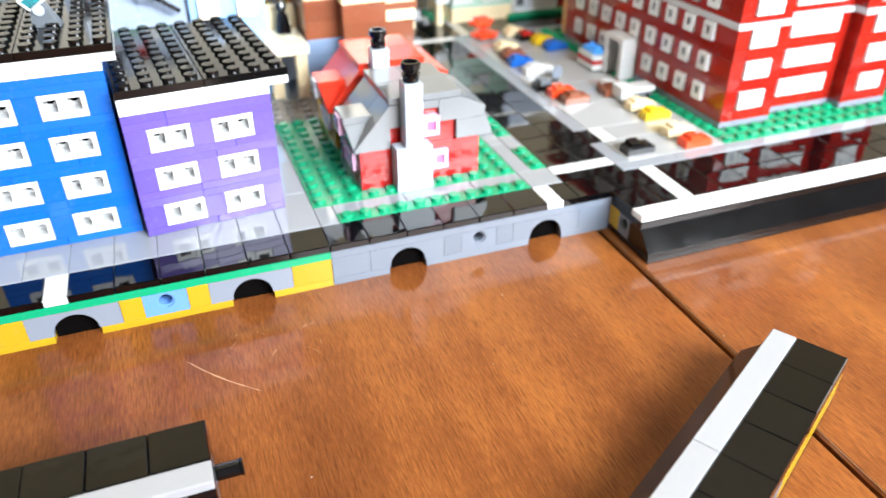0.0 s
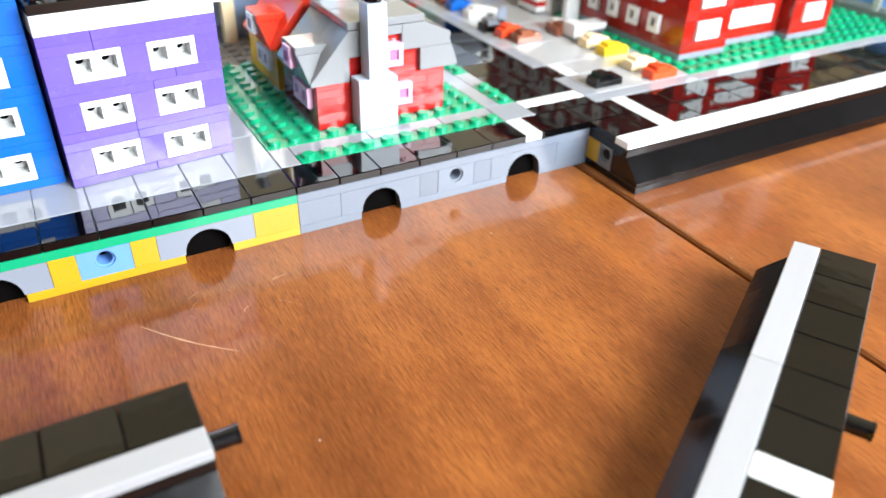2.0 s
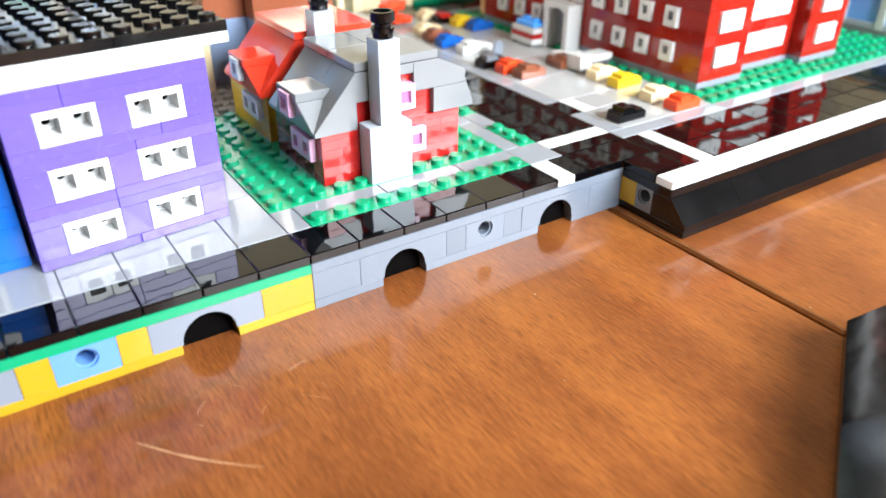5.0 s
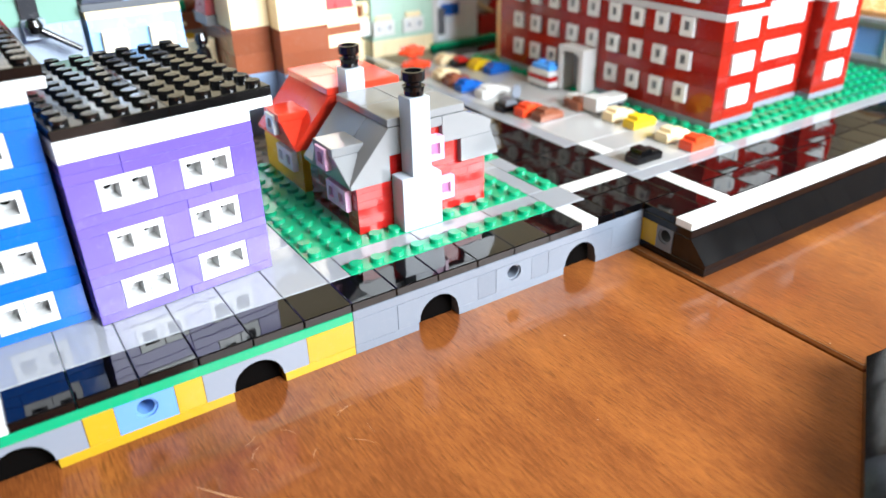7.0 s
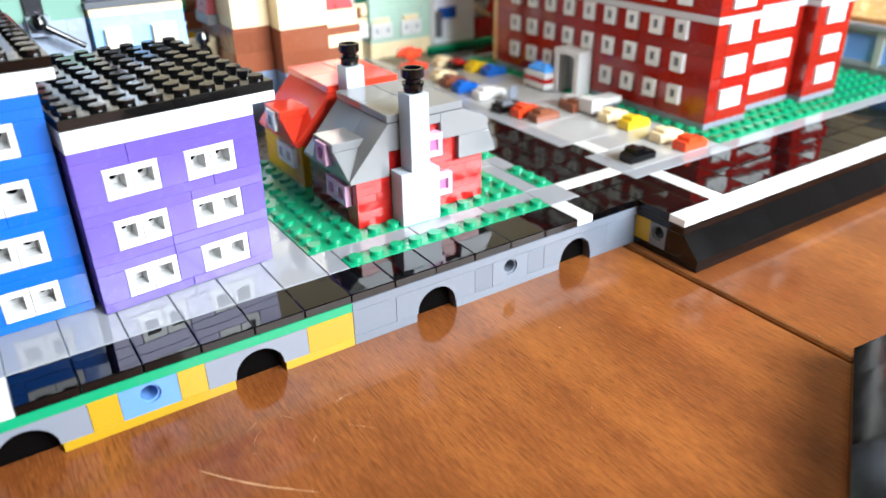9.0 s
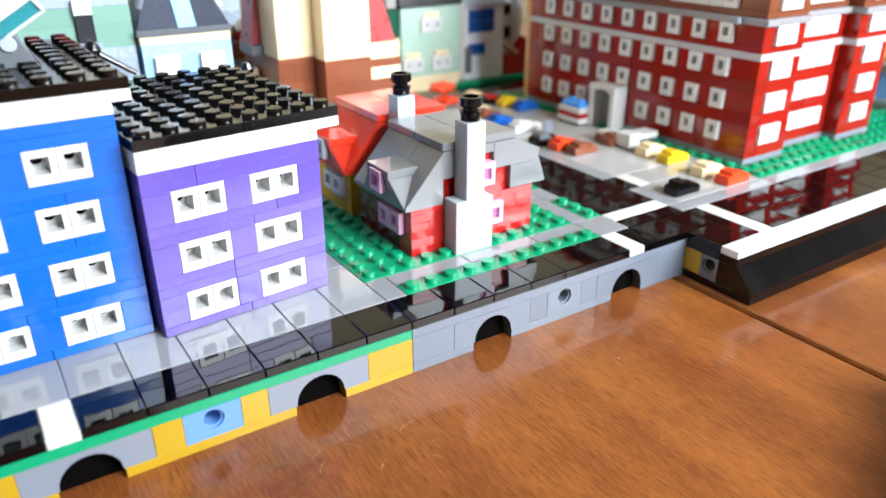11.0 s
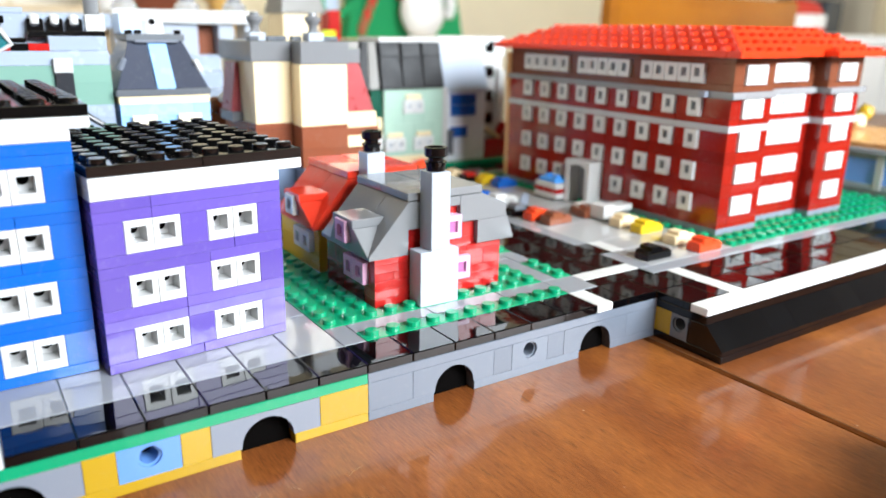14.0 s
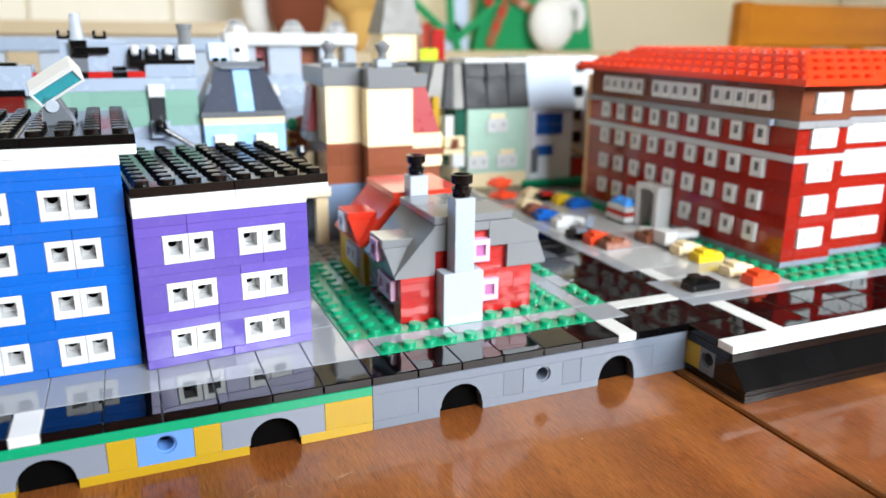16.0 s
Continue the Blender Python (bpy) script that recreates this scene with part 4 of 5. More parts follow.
truck = thing("toy_truck", "white toy lorry parked in front of the porch", "toy car", (25.0 * S, 11.8 * S, 0.0192), 0)
part("cab", block(1.0 * S, 1.3 * S, 0.0075, WHITE, 0.0004), WHITE, truck, "", (-1.0 * S, 0, 0.0047))
part("load_bed", block(1.7 * S, 1.2 * S, 0.0032, WHITE, 0.0003), WHITE, truck, "", (0.4 * S, 0, 0.0058))
part("chassis", block(2.5 * S, 0.9 * S, 0.0022, DGRAY, 0.0002), DGRAY, truck, "", (-0.05 * S, 0, 0.0024))
for sx in (-1.0, 0.8):
    for sy in (-1, 1):
        part("wheel", tube(0.0013, 0.0013, 0.001, 12, 0.0001), BLACK, truck, "", (sx * S, sy * 0.4 * S + 0.0005, 0.0013), (90, 0, 0))

bike = thing("toy_cycle_rack", "clear grey toy wheel piece standing on tiles", "toy wheel", (21.5 * S, 17.0 * S, 0.0192), 20)
wheel = lathe([(0.0030, -0.0006), (0.0040, -0.0008), (0.0044, 0.0), (0.0040, 0.0008), (0.0030, 0.0006)], 20)
part("rim", wheel, LGRAY, bike, "", (0, 0, 0.0044), (90, 0, 0))
part("foot", block(0.006, 0.003, 0.0012, BLACK, 0.0002), BLACK, bike, "", (-0.002, 0, 0.0006))

bus = thing("toy_bus", "white toy bus with red stripe and blue roof", "toy bus", (25.6 * S, 18.6 * S, 0.0192), 90)
part("body", block(2.4 * S, 1.6 * S, 0.0032, WHITE, 0.0003), WHITE, bus, "", (0, 0, 0.0026))
part("stripe", block(2.4 * S, 1.62 * S, 0.0026, RED, 0.0002), RED, bus, "", (0, 0, 0.0056))
part("upper_body", block(2.3 * S, 1.55 * S, 0.0030, WHITE, 0.0003), WHITE, bus, "", (0, 0, 0.0085))
part("roof", block(1.9 * S, 1.2 * S, 0.0026, BUSBLUE, 0.0003), BUSBLUE, bus, "", (0, 0, 0.0114))
for sx in (-0.5, 0.5):
    part("roof_stud", tube(0.0024, 0.0024, 0.0017, 14, 0.0002), BUSBLUE, bus, "", (sx * S, 0, 0.0127))
for sx in (-0.8, 0.8):
    for sy in (-1, 1):
        part("wheel", tube(0.0012, 0.0012, 0.0008, 12, 0.0001), BLACK, bus, "", (sx * S, sy * 0.74 * S + 0.0004, 0.0012), (90, 0, 0))


# ---- the rows behind: bases ----
row2 = plain_base("corner_plot_base", "grey base with dark studded plates and street tiles", 0, 16, 16, 16)
for a in range(0, 16, 2):
    tile(row2, BLACKTILE, 14, 16, a, a + 2, "street_tile") if a != 12 else None
tile(row2, WHITE, 14, 16, 13, 14, "stop_line_tile")
tile(row2, BLACKTILE, 14, 16, 12, 13, "street_tile")
STONEGRAY = plastic("dusty brownish grey plastic", (0.20, 0.185, 0.165), 0.3, 0.08)
plate(row2, "pavement_plate", STONEGRAY, 0, 0, 6, 4, TZ0)
plate(row2, "pavement_plate", STONEGRAY, 6, 0, 6, 4, TZ0)
for a in range(0, 16, 4):
    tile(row2, TILEGRAY, 12, 14, a, a + 4, "path_tile")
for a in range(0, 12, 4):
    for b in (4, 8, 12):
        tile(row2, MGRAY, a, a + 4, b, b + 4, "pavement_tile")
row2b = plain_base("station_plot_base", "grey base with tiled pavement behind the apartment houses", -16, 16, 16, 16)
row2c = plain_base("outer_plot_base", "grey base with tiled pavement at the edge of the town", -32, 16, 16, 16)
for m in (row2b, row2c):
    for a in range(0, 16, 4):
        for b in range(0, 16, 4):
            tile(m, TILEGRAY if b > 3 else BLACKTILE, a, a + 4, b, b + 4, "pavement_tile")
row3 = plain_base("far_plot_base", "grey base with green lawn along the cross street", 16, 32, 32, 16)
tile(row3, BLACKTILE, 2, 3, 0, 2, "street_tile")
tile(row3, WHITE, 3, 4, 0, 2, "stop_line_tile")
for a in range(4, 32, 2):
    tile(row3, BLACKTILE, a, a + 2, 0, 2, "street_tile")
for b in (0, 2, 6, 8, 10, 12, 14):
    tile(row3, BLACKTILE, 0, 2, b, b + 2, "street_tile")
tile(row3, WHITE, 0, 2, 4, 5, "stop_line_tile")
tile(row3, BLACKTILE, 0, 2, 5, 6, "street_tile")
for a in range(2, 32, 5):
    tile(row3, TILEGRAY, a, a + 5, 2, 3, "path_tile")
plate(row3, "lawn_plate", GREEN, 2, 3, 14, 4, TZ0, n=8)
plate(row3, "lawn_plate", GREEN, 16, 3, 16, 4, TZ0, n=8)
for a in range(2, 32, 5):
    tile(row3, MGRAY, a, a + 5, 7, 16, "pavement_tile")
pc(row3, "verge_plate", GREEN, 9, 24, 1.15, 1.98, TZ1, TZ1 + 3.2)
row3b = plain_base("far_plot_base", "grey base with tiled pavement behind the corner building", -16, 32, 32, 16)
for b in (0, 2, 6, 8, 10, 12, 14):
    tile(row3b, BLACKTILE, 30, 32, b, b + 2, "street_tile")
tile(row3b, WHITE, 30, 32, 4, 5, "stop_line_tile")
tile(row3b, BLACKTILE, 30, 32, 5, 6, "street_tile")
tile(row3b, TILEGRAY, 28, 30, 0, 16, "pavement_tile")
for a in range(0, 28, 4):
    for b in range(0, 16, 4):
        tile(row3b, MGRAY if (a + b) % 8 else TILEGRAY, a, a + 4, b, b + 4, "pavement_tile")
side = plain_base("side_plot_base", "green studded base beside the school plot", 48, 0, 24, 32, DGRAY)
pc(side, "lawn_plate", GREEN, 0, 24, 2, 16, TZ0, TZ1)
for b in range(16, 32, 4):
    for a in range(0, 24, 6):
        tile(side, TAN, a, a + 6, b, b + 4, "pavement_tile")
for a in range(0, 24, 2):
    tile(side, BLACKTILE, a, a + 2, 0, 2, "street_tile")


def shell(h, x0, x1, y0, y1, z0, z1, mat, rng, step=9.6):
    """Four walls in courses; front and left are cut into bricks."""
    coursed(h, mat, x0, x1, y0, y0 + 1, z0, z1, rng, step, "x", "wall_brick")
    coursed(h, mat, x0, x0 + 1, y0 + 1, y1, z0, z1, rng, step, "y", "wall_brick")
    pc(h, "wall", mat, x1 - 1, x1, y0 + 1, y1, z0, z1)
    pc(h, "wall", mat, x0 + 1, x1 - 1, y1 - 1, y1, z0, z1)


def clip_mesh():
    """A small open clip: a flat foot with two hooked prongs."""
    half = [(3.1, 0), (3.1, 4.4), (2.3, 5.2), (1.6, 4.5), (2.0, 2.7), (1.1, 1.7)]
    pts = half + [(-x, z) for x, z in reversed(half)]
    bm = prism([(x / 1000, z / 1000) for x, z in pts], 0.0030)
    bmesh.ops.translate(bm, vec=(0, -0.0015, 0), verts=bm.verts)
    return mesh_from("clip", bm, BLACK)


CLIP = clip_mesh()

# sand green station behind the blue house
rng = random.Random(11)
st = thing("green_station_building", "sand green toy station with grey roof machinery", "toy building", (0, 0, 0.0192))
STGRAY = plastic("pale bluish grey plastic", (0.28, 0.33, 0.41), 0.25, 0.05)
shell(st, -20, -4.05, 22, 29, 0, 63, STGRAY, rng)
STGREEN = plastic("deeper sand green plastic", (0.175, 0.315, 0.255), 0.2, 0.06)
shell(st, -20, -4.05, 22, 29, 63, 80, STGREEN, rng)
pc(st, "band", STGRAY, -20, -4.05, 22, 29, 80, 86)
for a, b, mat in ((-14.2, -12.6, RED), (-10.7, -10.0, BLACK), (-10.0, -8.7, RED), (-8.7, -7.9, BLACK), (-7.9, -6.9, RED)):
    pc(st, "trim_tile", mat, a, b, 22, 23, 86, 89)
part("trim_cap", block(0.006, 0.004, 0.002, BLACK, 0.0004), BLACK, st, "", (-8.3 * S, 22.5 * S, 0.0902))
pc(st, "upper_wall", STGRAY, -6.9, -4.05, 22.3, 28, 86, 92)
pc(st, "upper_wall", STGRAY, -11.4, -4.05, 23.4, 28, 86, 101)
pc(st, "upper_wall", STGRAY, -11.4, -7.8, 23.4, 28, 101, 103.4)
pc(st, "ledge", BLACK, -7.8, -4.0, 22.8, 24.4, 91, 94)
for i in range(3):
    part("clip", CLIP, BLACK, st, "black open clip", ((-7.35 + 0.95 * i) * S, 23.2 * S, 0.094), (0, 0, 0))
    part("lamp", lathe([(0.0001, 0), (0.0018, 0.0006), (0.0021, 0.002), (0.0019, 0.004), (0.0008, 0.0046)], 14), WHITE, st, "", ((-7.35 + 0.95 * i) * S, 23.2 * S, 0.0962))
pc(st, "chimney_foot", WHITE, -4.9, -3.9, 23.2, 24.5, 94, 101)
part("chimney", lathe([(0.0030, 0), (0.0032, 0.0002), (0.0032, 0.0075), (0.0038, 0.0078), (0.0038, 0.0098), (0.0030, 0.0100)], 18), MGRAY, st, "grey round chimney with pale cap", (-4.4 * S, 23.9 * S, 0.101))
pc(st, "mast", BLACK, -10.85, -9.9, 23.0, 23.9, 95, 103)
pc(st, "mast_foot", DGRAY, -10.75, -9.95, 23.05, 23.9, 84, 95)
pc(st, "mast_arm", BLACK, -10.7, -8.75, 22.9, 23.4, 97, 100)
part("beacon", lathe([(0.0033, 0), (0.0033, 0.0010), (0.0029, 0.0014), (0.0022, 0.0118), (0.0018, 0.0120)], 18), LSTONE, st, "pale grey cone beacon", (-10.42 * S, 23.4 * S, 0.1030))
for x in (-11.1, -9.2):
    part("clip", CLIP, BLACK, st, "black open clip", (x * S, 23.8 * S, 0.1034)).scale = (0.95, 1, 0.8)
pc(st, "annex", STGRAY, -20, -12.8, 21.2, 24, 79, 92)
pc(st, "annex_band", DRED, -20, -13.3, 21, 23, 71, 79)
pc(st, "annex_cap", BLACK, -20, -13.2, 21, 23.2, 79, 82)
part("vent", block(0.011, 0.006, 0.002, BLACK, 0.0004), BLACK, st, "", (-14.2 * S, 22 * S, 0.0925))
pc(st, "window_head", WHITE, -6.88, -5.95, 21.7, 22.2, 77, 83, c=0.3)
SMOKE = plastic("smoky dark plastic", (0.030, 0.031, 0.036), 0.12, 0.08)
pc(st, "window_glass", SMOKE, -6.85, -5.95, 21.75, 22.2, 66, 77, c=0.3)
pc(st, "bracket", STGRAY, -6.9, -5.8, 21.3, 22.2, 58, 66, c=0.3)
arm = part("robot_arm", lathe([(0.0001, -0.0034), (0.0024, -0.0026), (0.0034, 0), (0.0024, 0.0026), (0.0001, 0.0034)], 16), BLACK, st, "black ball joint with a thin rod", (-6.4 * S, 21.0 * S, 0.064))
rod = tube(0.0014, 0.0012, 0.018, 12, 0.0002)
part("rod", rod, BLACK, arm, "", (0.001, 0, -0.001), (0, 125, 0))

# light blue villa with a dark sloping roof
rng = random.Random(12)
dome = thing("blue_villa", "light blue toy villa with dark sloping roof", "toy building", (0, 0, 0.0192))
VILLABLUE = plastic("light blue plastic", (0.27, 0.48, 0.80), 0.25, 0.05)
shell(dome, -3.85, 1.1, 21.6, 27, 0, 63, VILLABLUE, rng)
pc(dome, "band", TAN, -3.9, 1.1, 21.55, 27, 63, 66.4)
pc(dome, "eave", DGRAY, -4.0, 1.2, 21.5, 27.1, 66.4, 69.4)
PALETAN = plastic("pale tan plastic", (0.78, 0.69, 0.50), 0.25, 0.05)
for a, b in ((-3.3, -2.0), (-0.8, 0.5)):
    w = pc(dome, "window", PALETAN, a, b, 21.3, 21.7, 46, 58, c=0.3)
SLATE = plastic("slate plastic", (0.010, 0.0105, 0.012), 0.5, 0.15)
SLATE.node_tree.nodes["Principled BSDF"].inputs["Specular IOR Level"].default_value = 0.3
BLUESLATE = plastic("blue-grey slate plastic", (0.045, 0.052, 0.075), 0.22, 0.10)
WORNGRAY = plastic("worn grey plastic", (0.17, 0.16, 0.142), 0.5, 0.12)
part("roof_slope", frustum((-3.9, -1.8, 21.6, 27), (-2.8, -1.8, 23.2, 26), 69.4, 90), BLUESLATE, dome)
part("roof_slope", frustum((-0.75, 1.1, 21.6, 27), (-0.75, 0.2, 23.2, 26), 69.4, 90), BLUESLATE, dome)
part("roof_stripe", frustum((-1.79, -0.76, 21.5, 27), (-1.79, -0.76, 23.1, 26), 69.4, 90), VILLABLUE, dome, "light blue stripe up the roof")
pc(dome, "roof_top", DGRAY, -2.9, 0.3, 23.0, 26.2, 90, 93)
part("ridge_bar", block(2.4 * S, 0.002, 0.0012, LGRAY, 0.0005), LGRAY, dome, "", (-1.3 * S, 22.95 * S, 0.0898))
part("wing", block(0.0022, 0.006, 0.006, WHITE, 0.0008), WHITE, dome, "", (0.75 * S, 22.5 * S, 0.079), (0, -25, 0))
part("wing", block(0.0022, 0.006, 0.006, LGRAY, 0.0008), LGRAY, dome, "", (-3.4 * S, 22.5 * S, 0.080), (0, 25, 0))
PALEBLUE = plastic("pale blue plastic", (0.50, 0.64, 0.86), 0.2, 0.05)
pc(dome, "roof_box", PALEBLUE, -3.0, -1.8, 24, 26, 93, 102)
part("bell", lathe([(0.0060, 0), (0.0058, 0.006), (0.0048, 0.0080), (0.001, 0.0086)], 18), WHITE, dome, "white round cap", (-1.2 * S, 24.6 * S, 0.093))
part("bell_eye", tube(0.0013, 0.0013, 0.001, 12, 0), BLACK, dome, "", (-1.25 * S, 24.6 * S - 0.0052, 0.0985), (90, 0, 0))
for x in (-2.7, -2.2, 0.0):
    part("clip", block(0.003, 0.003, 0.0018, BLACK, 0.0003), BLACK, dome, "", (x * S, 23.4 * S, 0.0939))

# tan and brown corner building
rng = random.Random(13)
tan = thing("tan_corner_building", "tan and brown toy building with a grey parapet", "toy building", (0, 0, 0.0192))
SANDBLUE = plastic("sand blue plastic", (0.16, 0.22, 0.33), 0.2, 0.06)
shell(tan, 3.5, 6.05, 21.0, 27, 0, 30, SANDBLUE, rng)
shell(tan, 6.0, 9.2, 19.6, 27, 0, 30, SANDBLUE, rng)
shell(tan, 3.6, 6.05, 21.1, 27, 30, 51.5, BROWN, rng)
shell(tan, 6.0, 9.1, 19.7, 27, 30, 50.5, BROWN, rng)
part("red_slope", frustum((3.0, 3.64, 23.6, 25.6), (3.4, 3.64, 23.6, 25.6), 56, 80), CORAL, tan, "faded red sloping roof side")
pc(tan, "side_ledge", MGRAY, 2.95, 3.64, 23.4, 25.8, 51, 56)
shell(tan, 3.65, 6.05, 21.1, 27, 51.5, 81, TAN, rng, 29.5)
shell(tan, 6.0, 9.1, 19.7, 27, 50.5, 80, TAN, rng, 29.5)
pc(tan, "parapet", MGRAY, 3.5, 6.05, 21.0, 27, 81, 90.5)
pc(tan, "parapet", MGRAY, 6.05, 9.2, 19.6, 27, 80, 90.5)
pc(tan, "parapet", MGRAY, 9.2, 10.4, 20.4, 27, 80, 87)
part("red_slope", frustum((9.1, 11.3, 20.4, 27), (9.1, 10.3, 20.4, 27), 56, 80), CORAL, tan, "faded red sloping roof side")
shell(tan, 9.1, 11.3, 20.4, 27, 0, 38, BROWN, rng)
pc(tan, "string_course", TAN, 9.0, 11.4, 20.2, 27, 38, 44)
pc(tan, "string_course", BROWN, 9.1, 11.6, 20.3, 27, 44, 48)
pc(tan, "string_course", TAN, 9.0, 11.4, 20.2, 27, 48, 56)
for x, y in ((4.2, 22), (7.5, 21)):
    pc(tan, "statue_foot", LSTONE, x - 0.5, x + 0.5, y - 0.5, y + 0.5, 90.5, 94.5)
for x in (3.9, 5.0, 5.6, 6.6, 8.6, 9.0):
    part("parapet_clip", block(0.005, 0.004, 0.0022, DGRAY, 0.0004), DGRAY, tan, "", (x * S, 21.6 * S, 0.0916))
for x, y in ((4.2, 22), (7.5, 21)):
    f = thing("roof_finial", "grey vase shaped finial on the parapet", "finial", (x * S, y * S, 0.0192 + 0.0945), 0, "roof finials")
    part("vase", lathe([(0.0028, 0), (0.0021, 0.0015), (0.0022, 0.0030), (0.0038, 0.0056), (0.0040, 0.0072), (0.0024, 0.0077), (0.0021, 0.0090)], 16), MGRAY, f)

# sand green town house with a black mansard roof
rng = random.Random(14)
sg = thing("green_town_house", "sand green toy town house with black mansard roof", "toy building", (0, 0, 0.0192))
shell(sg, 19.4, 25.4, 33.6, 40, 0, 10.5, TAN, rng)
shell(sg, 19.4, 25.4, 33.6, 40, 10.5, 57, SANDGREEN, rng, 11.6)
pc(sg, "corner_post", DGREEN, 18.3, 19.4, 33.9, 40, 14, 57)
for i in range(3):
    x = 19.1 + i * 2.1
    part("roof_slope", frustum((x, x + 2.08, 33.3, 40), (x + 0.1, x + 2.0, 33.9, 40), 57, 78), SLATE, sg)
    part("roof_slope", frustum((x + 0.1, x + 2.0, 33.8, 40), (x + 0.12, x + 1.98, 34.1, 40), 78, 88), SLATE, sg)
part("roof_slope", frustum((15.4, 16.9, 33.8, 40), (16.5, 17.5, 34.4, 40), 57, 88), WORNGRAY, sg, "weathered grey side slope")
part("roof_slope", frustum((17.0, 17.9, 33.5, 40), (17.6, 18.2, 34.2, 40), 57, 88), SLATE, sg)
part("roof_slope", frustum((18.0, 19.0, 33.6, 40), (18.3, 19.05, 34.4, 40), 57, 88), WORNGRAY, sg, "weathered grey side slope")
part("roof_slope", frustum((14.6, 15.3, 33.8, 40), (15.2, 16.4, 34.4, 40), 66, 88), SLATE, sg)
pc(sg, "side_wing", TAN, 16.8, 18.2, 36.0, 40, 18, 57)
pc(sg, "side_window", WHITE, 17.4, 18.2, 33.9, 34.3, 30, 52)
# slatted balcony at its side
for x in (15.2, 17.9):
    pc(sg, "balcony_post", TAN, x, x + 0.6, 33.4, 34.2, 0, 27)
pc(sg, "balcony_floor", TAN, 15.0, 18.7, 32.6, 34.6, 27, 30)
for i, (x, m) in enumerate(((14.7, BROWN), (15.4, TAN), (16.1, OLIVE), (16.8, TAN), (17.5, BROWN), (18.1, TAN))):
    part("balcony_slat", block(0.0046, 0.0018, 0.0070, m, 0.0004), m, sg, "", ((x + 0.3) * S, 32.7 * S, 0.0335 + 0.0012 * (i % 2)), (0, 14 - 9 * (i % 3), 0))
pc(sg, "balcony_rail", TAN, 14.6, 18.6, 32.5, 32.9, 37.5, 39.2)
pc(sg, "balcony_screen", WHITE, 17.5, 18.7, 32.5, 32.8, 17.5, 27)
pc(sg, "corner_column", OLIVE, 16.0, 16.6, 33.3, 34.0, 30, 66)
pc(sg, "balcony_slope", MGRAY, 15.0, 16.2, 33.0, 34.6, 6, 14)
pc(sg, "roof_edge", WHITE, 19.3, 25.2, 34.2, 38, 88, 91)
for x, z in ((21.25, 40), (19.4, 14), (22.3, 14)):
    for k in range(2):
        pane(sg, 1.02 * S, 0.0096, WHITE, LSTONE, ((x + 0.51 + 1.02 * k) * S, 33.35 * S, z / 1000), (0, 0, 0), 0.0026, 0.0026, 0.0034)
    pc(sg, "window_head", TAN, x + 0.3, x + 1.8, 33.4, 33.7, z + 9.6, z + 13, c=0.3)
pc(sg, "drain_pipe", WHITE, 25.4, 26.0, 33.6, 34.4, 4, 57, c=0.6)

# pale grey house with blue windows
rng = random.Random(15)
pg = thing("grey_town_house", "pale grey toy town house with blue windows", "toy building", (0, 0, 0.0192))
PANEBLUE = plastic("deep blue pane plastic", (0.004, 0.045, 0.26), 0.10, 0.05)
PALEGRAY = plastic("pale blue-grey plastic", (0.34, 0.39, 0.47), 0.45, 0.04)
PALEWALL = plastic("pale grey wall plastic", (0.74, 0.78, 0.84), 0.3, 0.04)
shell(pg, 26.0, 30.6, 34.2, 40, 10, 53, PALEWALL, rng)
shell(pg, 26.0, 30.6, 34.2, 40, 0, 10, PALEWALL, rng)
part("upper_front", frustum((25.7, 30.7, 33.9, 40), (25.4, 30.2, 34.6, 40), 53, 86), PALEGRAY, pg)
for z, nx in ((35.5, 3), (20, 2)):
    for i in range(nx):
        for j in range(2 if nx == 3 else 1):
            pane(pg, 0.0072, 0.0078, BLUE, PANEBLUE, ((27.1 + 0.92 * i) * S, 34.2 * S - 0.0016, (z + 8 * j) / 1000), (0, 0, 0), 0.002, 0.003, 0.003)
pc(pg, "porch", DGRAY, 25.9, 26.7, 33.6, 34.2, 8, 26)
pc(pg, "roof_edge", WHITE, 25.4, 31.2, 34.6, 40, 86, 92, c=0.8)

# white tower block
tw = thing("white_tower_block", "white toy tower block with dark windows", "toy building", (0, 0, 0.0192))
shell(tw, 31.2, 33.8, 36, 40, 0, 77, WHITE, random.Random(16), 19)
pc(tw, "head", WHITE, 31.0, 34.0, 35.8, 40, 77, 92, c=0.6)
for z in (80.5, 62, 44, 27):
    pc(tw, "window", BLACK, 31.6, 32.6, 35.7, 36.1, z, z + 8)
pc(tw, "column", WHITE, 33.0, 33.8, 35.4, 36.0, 0, 68, c=0.8)
crane = thing("red_kiosk", "red toy kiosk with a pale sloping roof", "toy kiosk", (32.4 * S, 35.0 * S, 0.0192))
part("body", frustum((-1.4, 1.4, -0.6, 0.6), (-1.2, 1.2, -0.5, 0.5), 0, 16), RED, crane)
part("roof", block(2.6 * S, 1.0 * S, 0.0024, TAN, 0.0003), TAN, crane, "", (-0.3 * S, 0, 0.0195), (0, 30, 0))
part("gable", frustum((0.2, 1.4, -0.6, 0.6), (0.9, 1.3, -0.5, 0.5), 16, 28), RED, crane)

